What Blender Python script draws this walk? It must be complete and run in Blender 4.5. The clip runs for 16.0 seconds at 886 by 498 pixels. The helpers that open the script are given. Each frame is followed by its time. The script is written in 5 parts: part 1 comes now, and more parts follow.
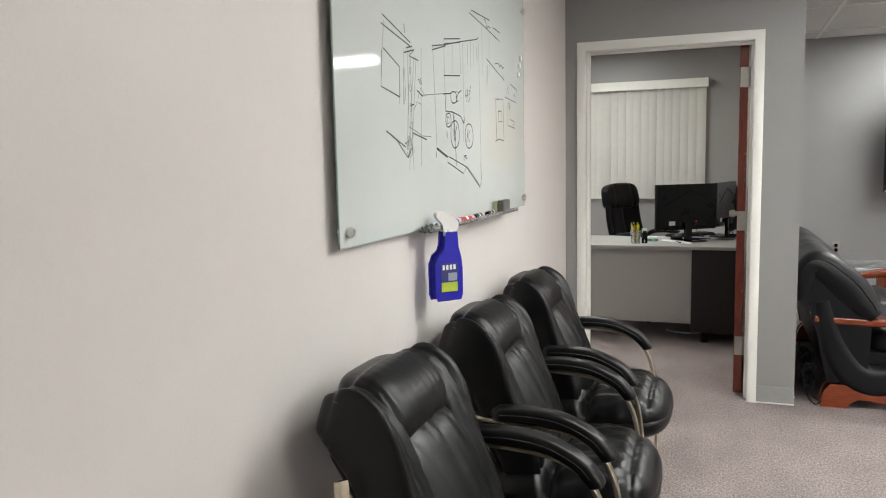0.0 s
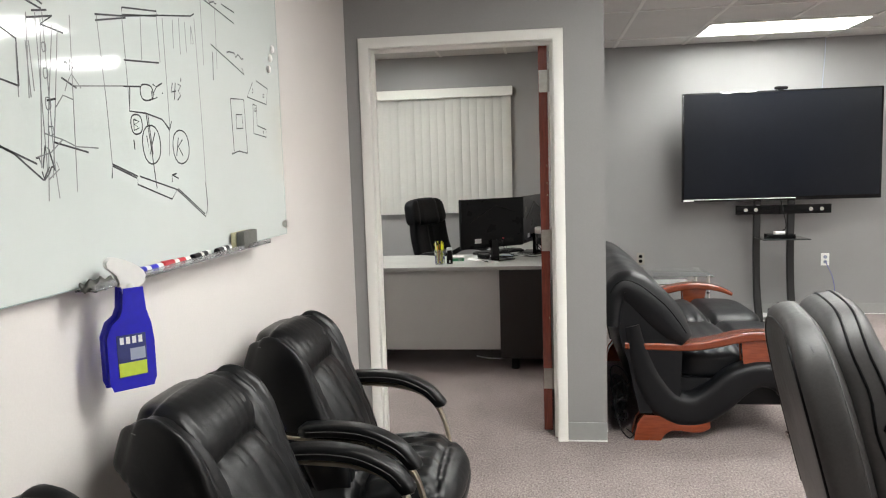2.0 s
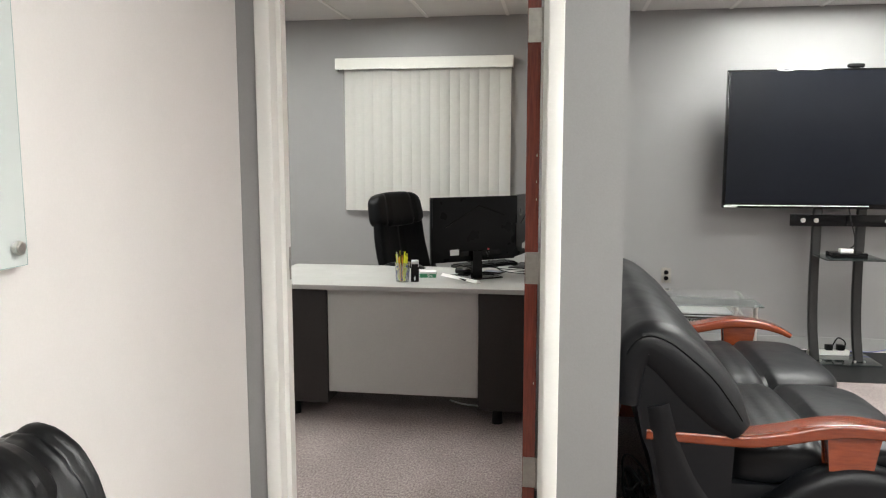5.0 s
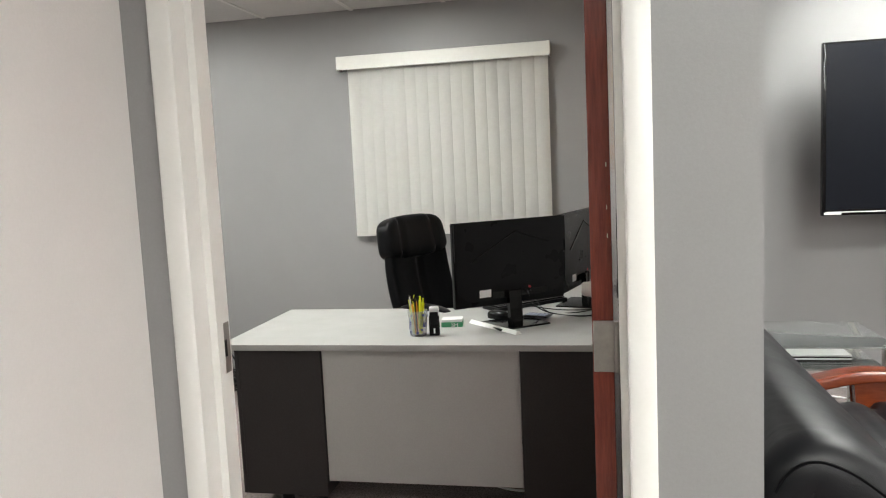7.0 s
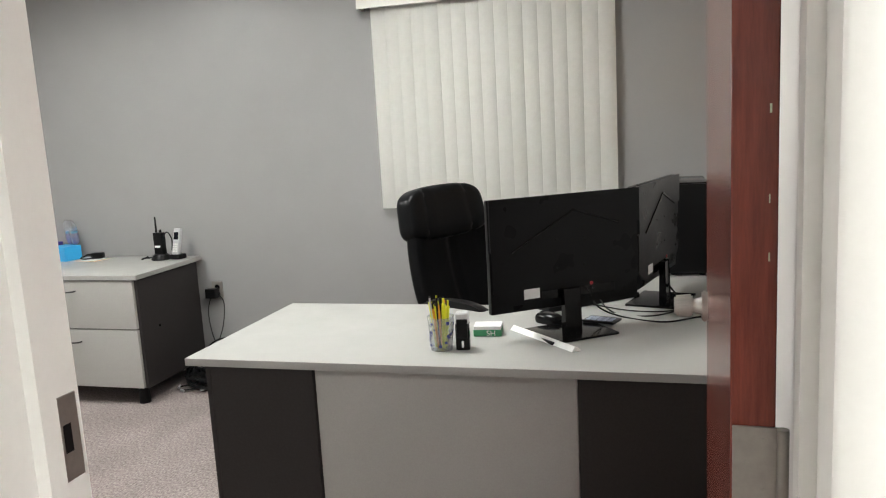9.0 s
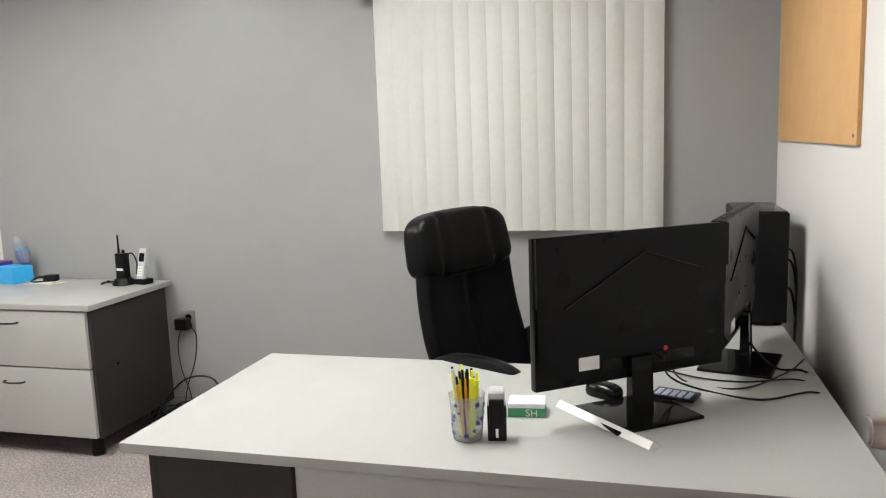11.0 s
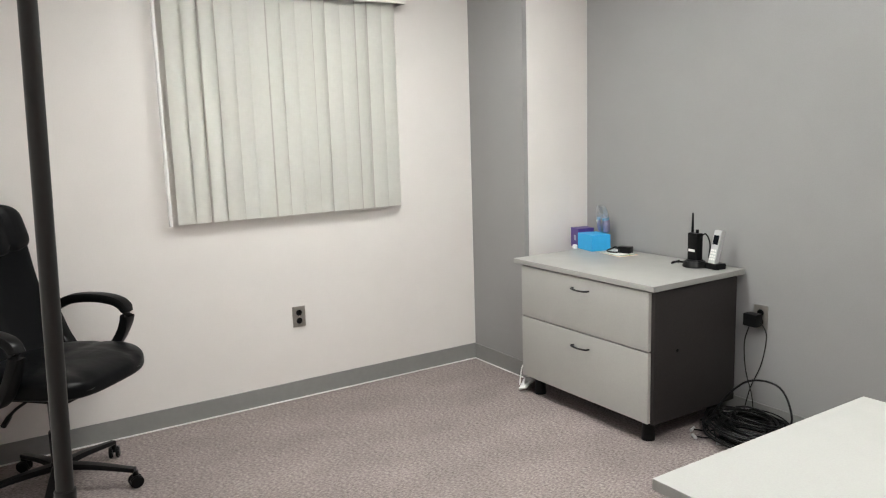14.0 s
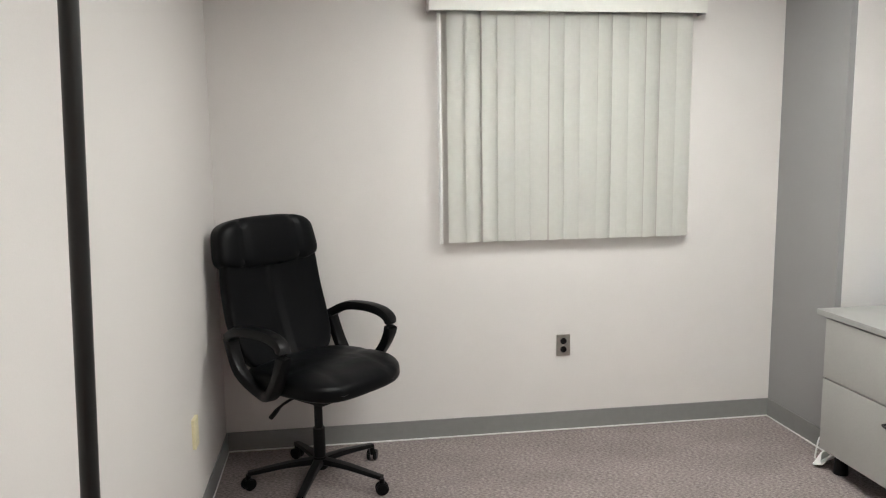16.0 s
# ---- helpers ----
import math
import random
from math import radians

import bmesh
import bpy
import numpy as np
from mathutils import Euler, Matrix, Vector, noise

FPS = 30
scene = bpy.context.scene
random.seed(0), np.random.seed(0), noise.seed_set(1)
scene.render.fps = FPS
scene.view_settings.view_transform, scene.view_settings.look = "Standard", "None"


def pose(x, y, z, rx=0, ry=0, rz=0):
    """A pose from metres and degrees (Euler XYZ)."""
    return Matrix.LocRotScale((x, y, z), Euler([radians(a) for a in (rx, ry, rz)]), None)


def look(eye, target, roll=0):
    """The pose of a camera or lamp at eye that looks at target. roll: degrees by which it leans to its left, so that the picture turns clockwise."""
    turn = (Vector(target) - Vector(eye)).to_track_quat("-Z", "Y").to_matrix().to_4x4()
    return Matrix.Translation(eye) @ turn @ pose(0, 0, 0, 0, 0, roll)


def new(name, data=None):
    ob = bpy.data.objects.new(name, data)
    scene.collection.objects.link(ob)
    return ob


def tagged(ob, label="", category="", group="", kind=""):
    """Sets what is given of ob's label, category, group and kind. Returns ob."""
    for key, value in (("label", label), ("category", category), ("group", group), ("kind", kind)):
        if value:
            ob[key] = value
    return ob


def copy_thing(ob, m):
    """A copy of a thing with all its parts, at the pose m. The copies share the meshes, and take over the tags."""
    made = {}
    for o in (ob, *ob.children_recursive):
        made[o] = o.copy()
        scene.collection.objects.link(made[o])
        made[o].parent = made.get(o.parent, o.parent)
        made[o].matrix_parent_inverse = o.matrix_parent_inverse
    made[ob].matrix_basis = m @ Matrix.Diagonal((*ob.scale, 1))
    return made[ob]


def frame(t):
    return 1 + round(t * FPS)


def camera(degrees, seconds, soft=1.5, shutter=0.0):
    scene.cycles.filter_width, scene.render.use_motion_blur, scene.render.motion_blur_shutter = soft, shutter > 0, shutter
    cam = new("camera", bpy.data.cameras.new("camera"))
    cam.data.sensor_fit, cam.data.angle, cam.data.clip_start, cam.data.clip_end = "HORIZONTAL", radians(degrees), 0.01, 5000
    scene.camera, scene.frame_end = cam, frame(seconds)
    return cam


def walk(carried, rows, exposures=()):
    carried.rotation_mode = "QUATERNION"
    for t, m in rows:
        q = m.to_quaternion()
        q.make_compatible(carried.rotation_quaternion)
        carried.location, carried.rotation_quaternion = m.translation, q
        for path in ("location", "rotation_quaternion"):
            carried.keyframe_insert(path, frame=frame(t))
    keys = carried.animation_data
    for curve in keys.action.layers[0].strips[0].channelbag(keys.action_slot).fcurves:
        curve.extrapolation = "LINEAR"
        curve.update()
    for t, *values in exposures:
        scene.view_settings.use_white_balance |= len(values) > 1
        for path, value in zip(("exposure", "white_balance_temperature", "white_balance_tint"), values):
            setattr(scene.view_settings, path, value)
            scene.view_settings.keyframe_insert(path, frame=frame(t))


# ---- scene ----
cam = camera(60.6, 16.0, soft=1.15)
PATH = [
    (0, (0.108, 0.265, 1.41), (-0.589, 2.125, 1.183), -1.2),
    (0.5, (0.087, 0.43, 1.416), (-0.4, 2.356, 1.186), -1.5),
    (1, (0.05, 0.601, 1.429), (-0.233, 2.569, 1.21), -2.7),
    (1.5, (0.099, 0.803, 1.419), (-0.125, 2.779, 1.202), -2.7),
    (2, (0.168, 0.997, 1.423), (-0.089, 2.969, 1.214), -1.8),
    (2.5, (0.166, 1.196, 1.411), (-0.03, 3.174, 1.186), -1.6),
    (3, (0.137, 1.44, 1.431), (0.029, 3.426, 1.218), -2.7),
    (3.5, (0.183, 1.626, 1.411), (0.054, 3.609, 1.181), -3.2),
    (4, (0.285, 1.872, 1.421), (0.075, 3.848, 1.191), -1.9),
    (6.5, (0.283, 3.094, 1.414), (-0.099, 5.041, 1.165), -1.1),
    (7, (0.185, 3.354, 1.435), (-0.216, 5.302, 1.22), -2.7),
    (7.5, (0.156, 3.59, 1.411), (-0.29, 5.526, 1.187), -1.9),
    (8, (0.183, 3.816, 1.415), (-0.365, 5.717, 1.125), -1.1),
    (8.5, (0.156, 3.973, 1.397), (-0.415, 5.861, 1.068), -1.3),
    (9, (0.094, 4.162, 1.421), (-0.448, 6.062, 1.111), -3.2),
    (11.5, (-0.203, 4.824, 1.433), (-0.728, 6.733, 1.151), -1.8),
    (12, (-0.241, 4.895, 1.447), (-1.018, 6.714, 1.153), -1.8),
    (12.5, (-0.267, 4.977, 1.459), (-1.385, 6.611, 1.174), -1.7),
    (13, (-0.279, 5.02, 1.462), (-1.666, 6.432, 1.178), -2.0),
    (13.5, (-0.288, 5.041, 1.466), (-1.861, 6.24, 1.171), -2.3),
    (14, (-0.384, 5.094, 1.447), (-2.053, 6.15, 1.13), -1.8),
    (14.5, (-0.496, 5.137, 1.471), (-2.209, 6.121, 1.156), -1.6),
    (15, (-0.547, 5.223, 1.482), (-2.379, 5.977, 1.21), -2.5),
    (15.5, (-0.546, 5.351, 1.515), (-2.477, 5.792, 1.241), -0.8),
    (16, (-0.491, 5.419, 1.499), (-2.452, 5.697, 1.225), -0.8),
]
walk(cam, [(t, look(eye, target, roll)) for t, eye, target, roll in PATH],
     [(0, -0.22), (1.5, -0.12), (3, -0.1), (4.2, 0.0), (7, 0.08), (9, 0.14), (11.5, 0.3), (13, 0.1), (14.5, 0.12), (16, 0.0)])

# ---- world and light ----
world = bpy.data.worlds.new("night")
world.use_nodes = True
world.node_tree.nodes["Background"].inputs[0].default_value = (0.01, 0.012, 0.016, 1)
world.node_tree.nodes["Background"].inputs[1].default_value = 0.3
scene.world = world
scene.view_settings.exposure = 0.0
PANEL = 30.0
PANEL_OFFICE = 25.5


# ---- materials ----
def mat(name, color, rough=0.5, metal=0.0, noise_scale=0.0, vary=0.0, bump=0.0, bump_scale=None, stretch=(1, 1, 1),
        coat=0.0, rough_vary=0.0, alpha=1.0, trans=0.0, second=None, spec=0.5, blotch=0.0):
    m = bpy.data.materials.new(name)
    m.use_nodes = True
    nt = m.node_tree
    b = nt.nodes["Principled BSDF"]
    b.inputs["Base Color"].default_value = (*color, 1)
    b.inputs["Roughness"].default_value = rough
    b.inputs["Metallic"].default_value = metal
    b.inputs["Coat Weight"].default_value = coat
    b.inputs["Coat Roughness"].default_value = 0.15
    b.inputs["Specular IOR Level"].default_value = spec
    b.inputs["Transmission Weight"].default_value = trans
    b.inputs["Alpha"].default_value = alpha
    if noise_scale:
        geo = nt.nodes.new("ShaderNodeTexCoord")
        mp = nt.nodes.new("ShaderNodeMapping")
        mp.inputs["Scale"].default_value = stretch
        nt.links.new(geo.outputs["Object"], mp.inputs["Vector"])
        n = nt.nodes.new("ShaderNodeTexNoise")
        n.inputs["Scale"].default_value = noise_scale
        n.inputs["Detail"].default_value = 6
        n.inputs["Roughness"].default_value = 0.65
        nt.links.new(mp.outputs[0], n.inputs["Vector"])
        big = nt.nodes.new("ShaderNodeTexNoise")
        big.inputs["Scale"].default_value = max(0.7, noise_scale / 30)
        big.inputs["Detail"].default_value = 3
        nt.links.new(mp.outputs[0], big.inputs["Vector"])
        if vary or blotch:
            ramp = nt.nodes.new("ShaderNodeMix")
            ramp.data_type = "RGBA"
            c2 = second or tuple(c * (1 + vary) for c in color)
            c1 = color if second else tuple(c * (1 - vary) for c in color)
            ramp.inputs[6].default_value = (*c1, 1)
            ramp.inputs[7].default_value = (*c2, 1)
            rng = nt.nodes.new("ShaderNodeMapRange")
            rng.inputs[1].default_value, rng.inputs[2].default_value = 0.3, 0.7
            nt.links.new(n.outputs["Fac"], rng.inputs[0])
            nt.links.new(rng.outputs[0], ramp.inputs[0])
            mul = nt.nodes.new("ShaderNodeMix")
            mul.data_type = "RGBA"
            mul.blend_type = "MULTIPLY"
            mul.inputs[0].default_value = 1
            rb = nt.nodes.new("ShaderNodeMapRange")
            rb.inputs[1].default_value, rb.inputs[2].default_value = 0.3, 0.7
            rb.inputs[3].default_value, rb.inputs[4].default_value = 1 - blotch, 1
            nt.links.new(big.outputs["Fac"], rb.inputs[0])
            nt.links.new(ramp.outputs[2], mul.inputs[6])
            nt.links.new(rb.outputs[0], mul.inputs[7])
            nt.links.new(mul.outputs[2], b.inputs["Base Color"])
        if rough_vary:
            rr = nt.nodes.new("ShaderNodeMapRange")
            rr.inputs[1].default_value, rr.inputs[2].default_value = 0.3, 0.7
            rr.inputs[3].default_value, rr.inputs[4].default_value = max(0.02, rough - rough_vary), rough + rough_vary
            nt.links.new(big.outputs["Fac"], rr.inputs[0])
            nt.links.new(rr.outputs[0], b.inputs["Roughness"])
        if bump:
            src = n
            if bump_scale:
                src = nt.nodes.new("ShaderNodeTexNoise")
                src.inputs["Scale"].default_value = bump_scale
                src.inputs["Detail"].default_value = 4
                nt.links.new(mp.outputs[0], src.inputs["Vector"])
            bp = nt.nodes.new("ShaderNodeBump")
            bp.inputs["Strength"].default_value = bump
            bp.inputs["Distance"].default_value = 0.004
            nt.links.new(src.outputs["Fac"], bp.inputs["Height"])
            nt.links.new(bp.outputs[0], b.inputs["Normal"])
    return m


def leather(name, color, rough, wrinkle=0.5, fold=6, spec=0.13):
    """Grained leather: fine pores and broad soft folds."""
    m = mat(name, color, rough, noise_scale=160, vary=0.15, rough_vary=0.05, blotch=0.2, spec=spec)
    nt = m.node_tree
    b = nt.nodes["Principled BSDF"]
    tc = nt.nodes.new("ShaderNodeTexCoord")
    v = nt.nodes.new("ShaderNodeTexVoronoi")
    v.inputs["Scale"].default_value = 420
    nt.links.new(tc.outputs["Object"], v.inputs["Vector"])
    n = nt.nodes.new("ShaderNodeTexNoise")
    n.inputs["Scale"].default_value = fold
    n.inputs["Detail"].default_value = 5
    n.inputs["Distortion"].default_value = 1.4
    nt.links.new(tc.outputs["Object"], n.inputs["Vector"])
    b1 = nt.nodes.new("ShaderNodeBump")
    b1.inputs["Strength"].default_value = wrinkle
    b1.inputs["Distance"].default_value = 0.02
    nt.links.new(n.outputs["Fac"], b1.inputs["Height"])
    b2 = nt.nodes.new("ShaderNodeBump")
    b2.inputs["Strength"].default_value = 0.12
    b2.inputs["Distance"].default_value = 0.001
    nt.links.new(v.outputs["Distance"], b2.inputs["Height"])
    nt.links.new(b1.outputs[0], b2.inputs["Normal"])
    nt.links.new(b2.outputs[0], b.inputs["Normal"])
    return m


def emitter(name, color, strength):
    m = bpy.data.materials.new(name)
    m.use_nodes = True
    b = m.node_tree.nodes["Principled BSDF"]
    b.inputs["Base Color"].default_value = (0.9, 0.9, 0.9, 1)
    b.inputs["Emission Color"].default_value = (*color, 1)
    b.inputs["Emission Strength"].default_value = strength
    return m


M = {}
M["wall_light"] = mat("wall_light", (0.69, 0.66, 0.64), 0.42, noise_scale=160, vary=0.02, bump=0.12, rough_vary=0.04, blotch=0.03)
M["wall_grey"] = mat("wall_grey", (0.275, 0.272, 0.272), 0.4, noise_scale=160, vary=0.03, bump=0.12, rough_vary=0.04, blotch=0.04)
M["ceiling"] = mat("ceiling_tile", (0.62, 0.61, 0.59), 0.95, noise_scale=140, vary=0.08, bump=0.5, blotch=0.04)
M["grid"] = mat("ceiling_grid", (0.72, 0.71, 0.68), 0.5, noise_scale=40, vary=0.02)
M["carpet"] = mat("carpet", (0.125, 0.104, 0.10), 1.0, noise_scale=120, second=(0.43, 0.368, 0.354), vary=0.3, bump=1.0, bump_scale=200, blotch=0.2, stretch=(1, 0.55, 1), spec=0.1)
M["base"] = mat("vinyl_base", (0.23, 0.23, 0.225), 0.45, noise_scale=30, vary=0.04, blotch=0.1, rough_vary=0.06)
M["base_lounge"] = mat("painted_vinyl_base", (0.31, 0.31, 0.305), 0.5, noise_scale=30, vary=0.04, blotch=0.08, rough_vary=0.06)
M["base_light"] = mat("caulk_line", (0.75, 0.74, 0.72), 0.6, noise_scale=60, vary=0.05)
M["frame"] = mat("white_frame_paint", (0.78, 0.775, 0.74), 0.32, noise_scale=90, vary=0.015, bump=0.03, blotch=0.015, rough_vary=0.03)
M["mahogany"] = mat("mahogany", (0.115, 0.02, 0.013), 0.24, noise_scale=22, second=(0.2, 0.04, 0.024), vary=0.4, bump=0.06, stretch=(6, 6, 0.5), coat=0.2, blotch=0.2)
M["cherry"] = mat("cherry_wood", (0.15, 0.027, 0.009), 0.22, noise_scale=14, second=(0.25, 0.05, 0.016), vary=0.5, stretch=(1, 7, 7), coat=0.5, blotch=0.2)
M["steel"] = mat("brushed_steel", (0.62, 0.61, 0.58), 0.35, 1.0, noise_scale=60, vary=0.1, rough_vary=0.1, stretch=(1, 1, 8))
M["champagne"] = mat("champagne_metal", (0.62, 0.56, 0.44), 0.3, 1.0, noise_scale=50, vary=0.06, rough_vary=0.08)
M["dark_metal"] = mat("dark_metal", (0.01, 0.01, 0.01), 0.4, 0.2, noise_scale=40, vary=0.1)
M["laminate"] = mat("grey_laminate", (0.325, 0.325, 0.31), 0.38, noise_scale=220, vary=0.05, blotch=0.03, rough_vary=0.05)
M["laminate_front"] = mat("light_grey_panel", (0.37, 0.366, 0.346), 0.45, noise_scale=200, vary=0.05, blotch=0.04)
M["charcoal"] = mat("charcoal_laminate", (0.03, 0.027, 0.027), 0.45, noise_scale=120, vary=0.12, blotch=0.1, rough_vary=0.06, spec=0.17)
M["leather"] = leather("black_leather", (0.0034, 0.0037, 0.0044), 0.36, 0.09, 12, 0.3)
M["leather_soft"] = leather("black_soft_leather", (0.0035, 0.0038, 0.0045), 0.36, 0.1, 8, 0.11)
M["leather_worn"] = leather("worn_black_leather", (0.042, 0.041, 0.041), 0.48, 0.14, 9, 0.45)
M["leather_sofa"] = leather("sofa_leather", (0.0048, 0.0054, 0.0068), 0.42, 0.09, 8, 0.28)
M["plastic"] = mat("black_plastic", (0.004, 0.004, 0.0045), 0.38, noise_scale=150, vary=0.1, bump=0.05, rough_vary=0.06, spec=0.17)
M["monitor"] = mat("monitor_plastic", (0.004, 0.0043, 0.005), 0.3, noise_scale=180, vary=0.1, bump=0.08, rough_vary=0.05, spec=0.12)
M["gloss"] = mat("gloss_black", (0.004, 0.004, 0.0045), 0.12, noise_scale=30, vary=0.1, rough_vary=0.04, spec=0.17)
M["screen"] = mat("dark_screen", (0.006, 0.007, 0.010), 0.2, noise_scale=3, vary=0.1, rough_vary=0.05, spec=0.17)
M["blind"] = mat("vinyl_slat", (0.865, 0.865, 0.825), 0.5, noise_scale=40, vary=0.02, blotch=0.05)
M["valance"] = mat("valance_vinyl", (0.74, 0.735, 0.69), 0.4, noise_scale=40, vary=0.02, blotch=0.04)
M["board"] = mat("glass_board", (0.58, 0.62, 0.605), 0.06, noise_scale=3, vary=0.02, blotch=0.06, spec=0.6)
M["board_edge"] = mat("glass_edge", (0.30, 0.42, 0.40), 0.1, noise_scale=9, vary=0.1)
M["ink"] = mat("marker_ink", (0.045, 0.045, 0.05), 0.7, noise_scale=60, vary=0.3)
M["ink_faint"] = mat("faint_ink", (0.2, 0.205, 0.21), 0.7, noise_scale=60, vary=0.2)
M["white"] = mat("white_plastic", (0.8, 0.8, 0.78), 0.35, noise_scale=60, vary=0.02)
M["thread"] = mat("grey_thread", (0.10, 0.10, 0.10), 0.8, noise_scale=200, vary=0.2)
M["ivory"] = mat("ivory_plastic", (0.75, 0.68, 0.45), 0.4, noise_scale=60, vary=0.03)
M["blue"] = mat("blue_bottle", (0.012, 0.012, 0.42), 0.3, noise_scale=60, vary=0.08)
M["yellow_green"] = mat("lime_label", (0.48, 0.6, 0.06), 0.4, noise_scale=60, vary=0.05)
M["navy"] = mat("navy_label", (0.03, 0.04, 0.16), 0.4, noise_scale=60, vary=0.1)
M["paper_grey"] = mat("grey_label", (0.32, 0.36, 0.46), 0.5, noise_scale=60, vary=0.05)
M["red"] = mat("red_plastic", (0.5, 0.02, 0.03), 0.35, noise_scale=60, vary=0.05)
M["felt"] = mat("grey_felt", (0.12, 0.12, 0.11), 0.95, noise_scale=300, vary=0.3, bump=0.4)
M["sponge"] = mat("sponge", (0.42, 0.4, 0.26), 0.95, noise_scale=200, vary=0.2, bump=0.5)
M["yellow"] = mat("neon_yellow", (0.75, 0.78, 0.02), 0.35, noise_scale=60, vary=0.05)
M["amber"] = mat("amber_pen", (0.75, 0.32, 0.03), 0.4, noise_scale=60, vary=0.05)
M["green"] = mat("green_card", (0.05, 0.28, 0.13), 0.45, noise_scale=60, vary=0.06)
M["cyan"] = mat("sky_blue_card", (0.03, 0.36, 0.72), 0.45, noise_scale=50, vary=0.04)
M["purple"] = mat("purple_card", (0.07, 0.035, 0.18), 0.4, noise_scale=50, vary=0.06)
M["cork"] = mat("tan_cork", (0.58, 0.34, 0.15), 0.9, noise_scale=260, vary=0.18, bump=0.4, blotch=0.08)
M["silver"] = mat("silver_plastic", (0.55, 0.56, 0.57), 0.3, 0.5, noise_scale=60, vary=0.04)
M["clear"] = mat("clear_plastic", (0.85, 0.87, 0.88), 0.12, noise_scale=20, vary=0.02, trans=0.85)
M["glass"] = mat("table_glass", (0.9, 0.94, 0.93), 0.03, noise_scale=8, vary=0.01, trans=0.95)
M["dark_glass"] = mat("smoked_glass", (0.02, 0.025, 0.025), 0.06, noise_scale=8, vary=0.05)
M["paper"] = mat("paper", (0.7, 0.7, 0.7), 0.8, noise_scale=40, vary=0.04)
M["mat_black"] = mat("black_mat", (0.011, 0.0115, 0.012), 0.45, noise_scale=200, vary=0.15, bump=0.2, blotch=0.1, spec=0.17)
M["cable"] = mat("black_cable", (0.006, 0.006, 0.0065), 0.4, noise_scale=60, vary=0.1, spec=0.17)
M["cable_blue"] = mat("blue_cable", (0.14, 0.15, 0.38), 0.45, noise_scale=60, vary=0.1)
M["stainless"] = mat("stainless_plate", (0.35, 0.33, 0.30), 0.4, 0.8, noise_scale=40, vary=0.1)
M["panel"] = emitter("lit_diffuser", (0.98, 0.985, 0.945), PANEL)
M["panel_office"] = emitter("lit_office_diffuser", (0.98, 0.985, 0.945), PANEL_OFFICE)


# ---- mesh helpers ----
def finish(name, bm, material, parent=None, label="", smooth=True, at=None):
    me = bpy.data.meshes.new(name)
    bmesh.ops.recalc_face_normals(bm, faces=bm.faces)
    if smooth:
        for f in bm.faces:
            f.smooth = True
        for e in bm.edges:
            if len(e.link_faces) == 2 and e.calc_face_angle(0) > radians(38):
                e.smooth = False
    bm.to_mesh(me)
    bm.free()
    me.materials.append(M[material] if isinstance(material, str) else material)
    ob = new(name, me)
    if parent:
        ob.parent = parent
    if at is not None:
        ob.matrix_basis = at
    if label:
        ob["label"] = label
    return ob


def part(name, bm, material, parent, label="", at=None):
    return finish(name, bm, material, parent, label, True, at)


def thing(name, label, category, at=None, group="", kind=""):
    ob = new(name)
    ob.empty_display_size = 0.1
    if at is not None:
        ob.matrix_basis = at
    return tagged(ob, label, category, group, kind)


def structure(name, bm, material, label, category):
    return tagged(finish(name, bm, material), label, category, "", "structure")


def box(x0, x1, y0, y1, z0, z1, bevel=0.0, seg=2, bm=None):
    own = bmesh.new()
    bmesh.ops.create_cube(own, size=1)
    for v in own.verts:
        v.co = Vector(((x0 + x1) / 2 + v.co.x * (x1 - x0), (y0 + y1) / 2 + v.co.y * (y1 - y0), (z0 + z1) / 2 + v.co.z * (z1 - z0)))
    if bevel:
        bmesh.ops.bevel(own, geom=own.edges[:], offset=bevel, segments=seg, profile=0.7, affect="EDGES")
    return join(bm, own)


def join(bm, own, m=None):
    if m is not None:
        own.transform(m)
    if bm is None:
        return own
    me = bpy.data.meshes.new("tmp")
    own.to_mesh(me)
    own.free()
    bm.from_mesh(me)
    bpy.data.meshes.remove(me)
    return bm


def smooth_path(points, n=6):
    """Catmull-Rom through the points."""
    p = [Vector(q) for q in points]
    p = [p[0] * 2 - p[1]] + p + [p[-1] * 2 - p[-2]]
    out = []
    for i in range(1, len(p) - 2):
        for k in range(n):
            t = k / n
            a, b, c, d = p[i - 1], p[i], p[i + 1], p[i + 2]
            out.append(0.5 * ((2 * b) + (c - a) * t + (2 * a - 5 * b + 4 * c - d) * t * t + (3 * b - a - 3 * c + d) * t ** 3))
    out.append(p[-2])
    return out


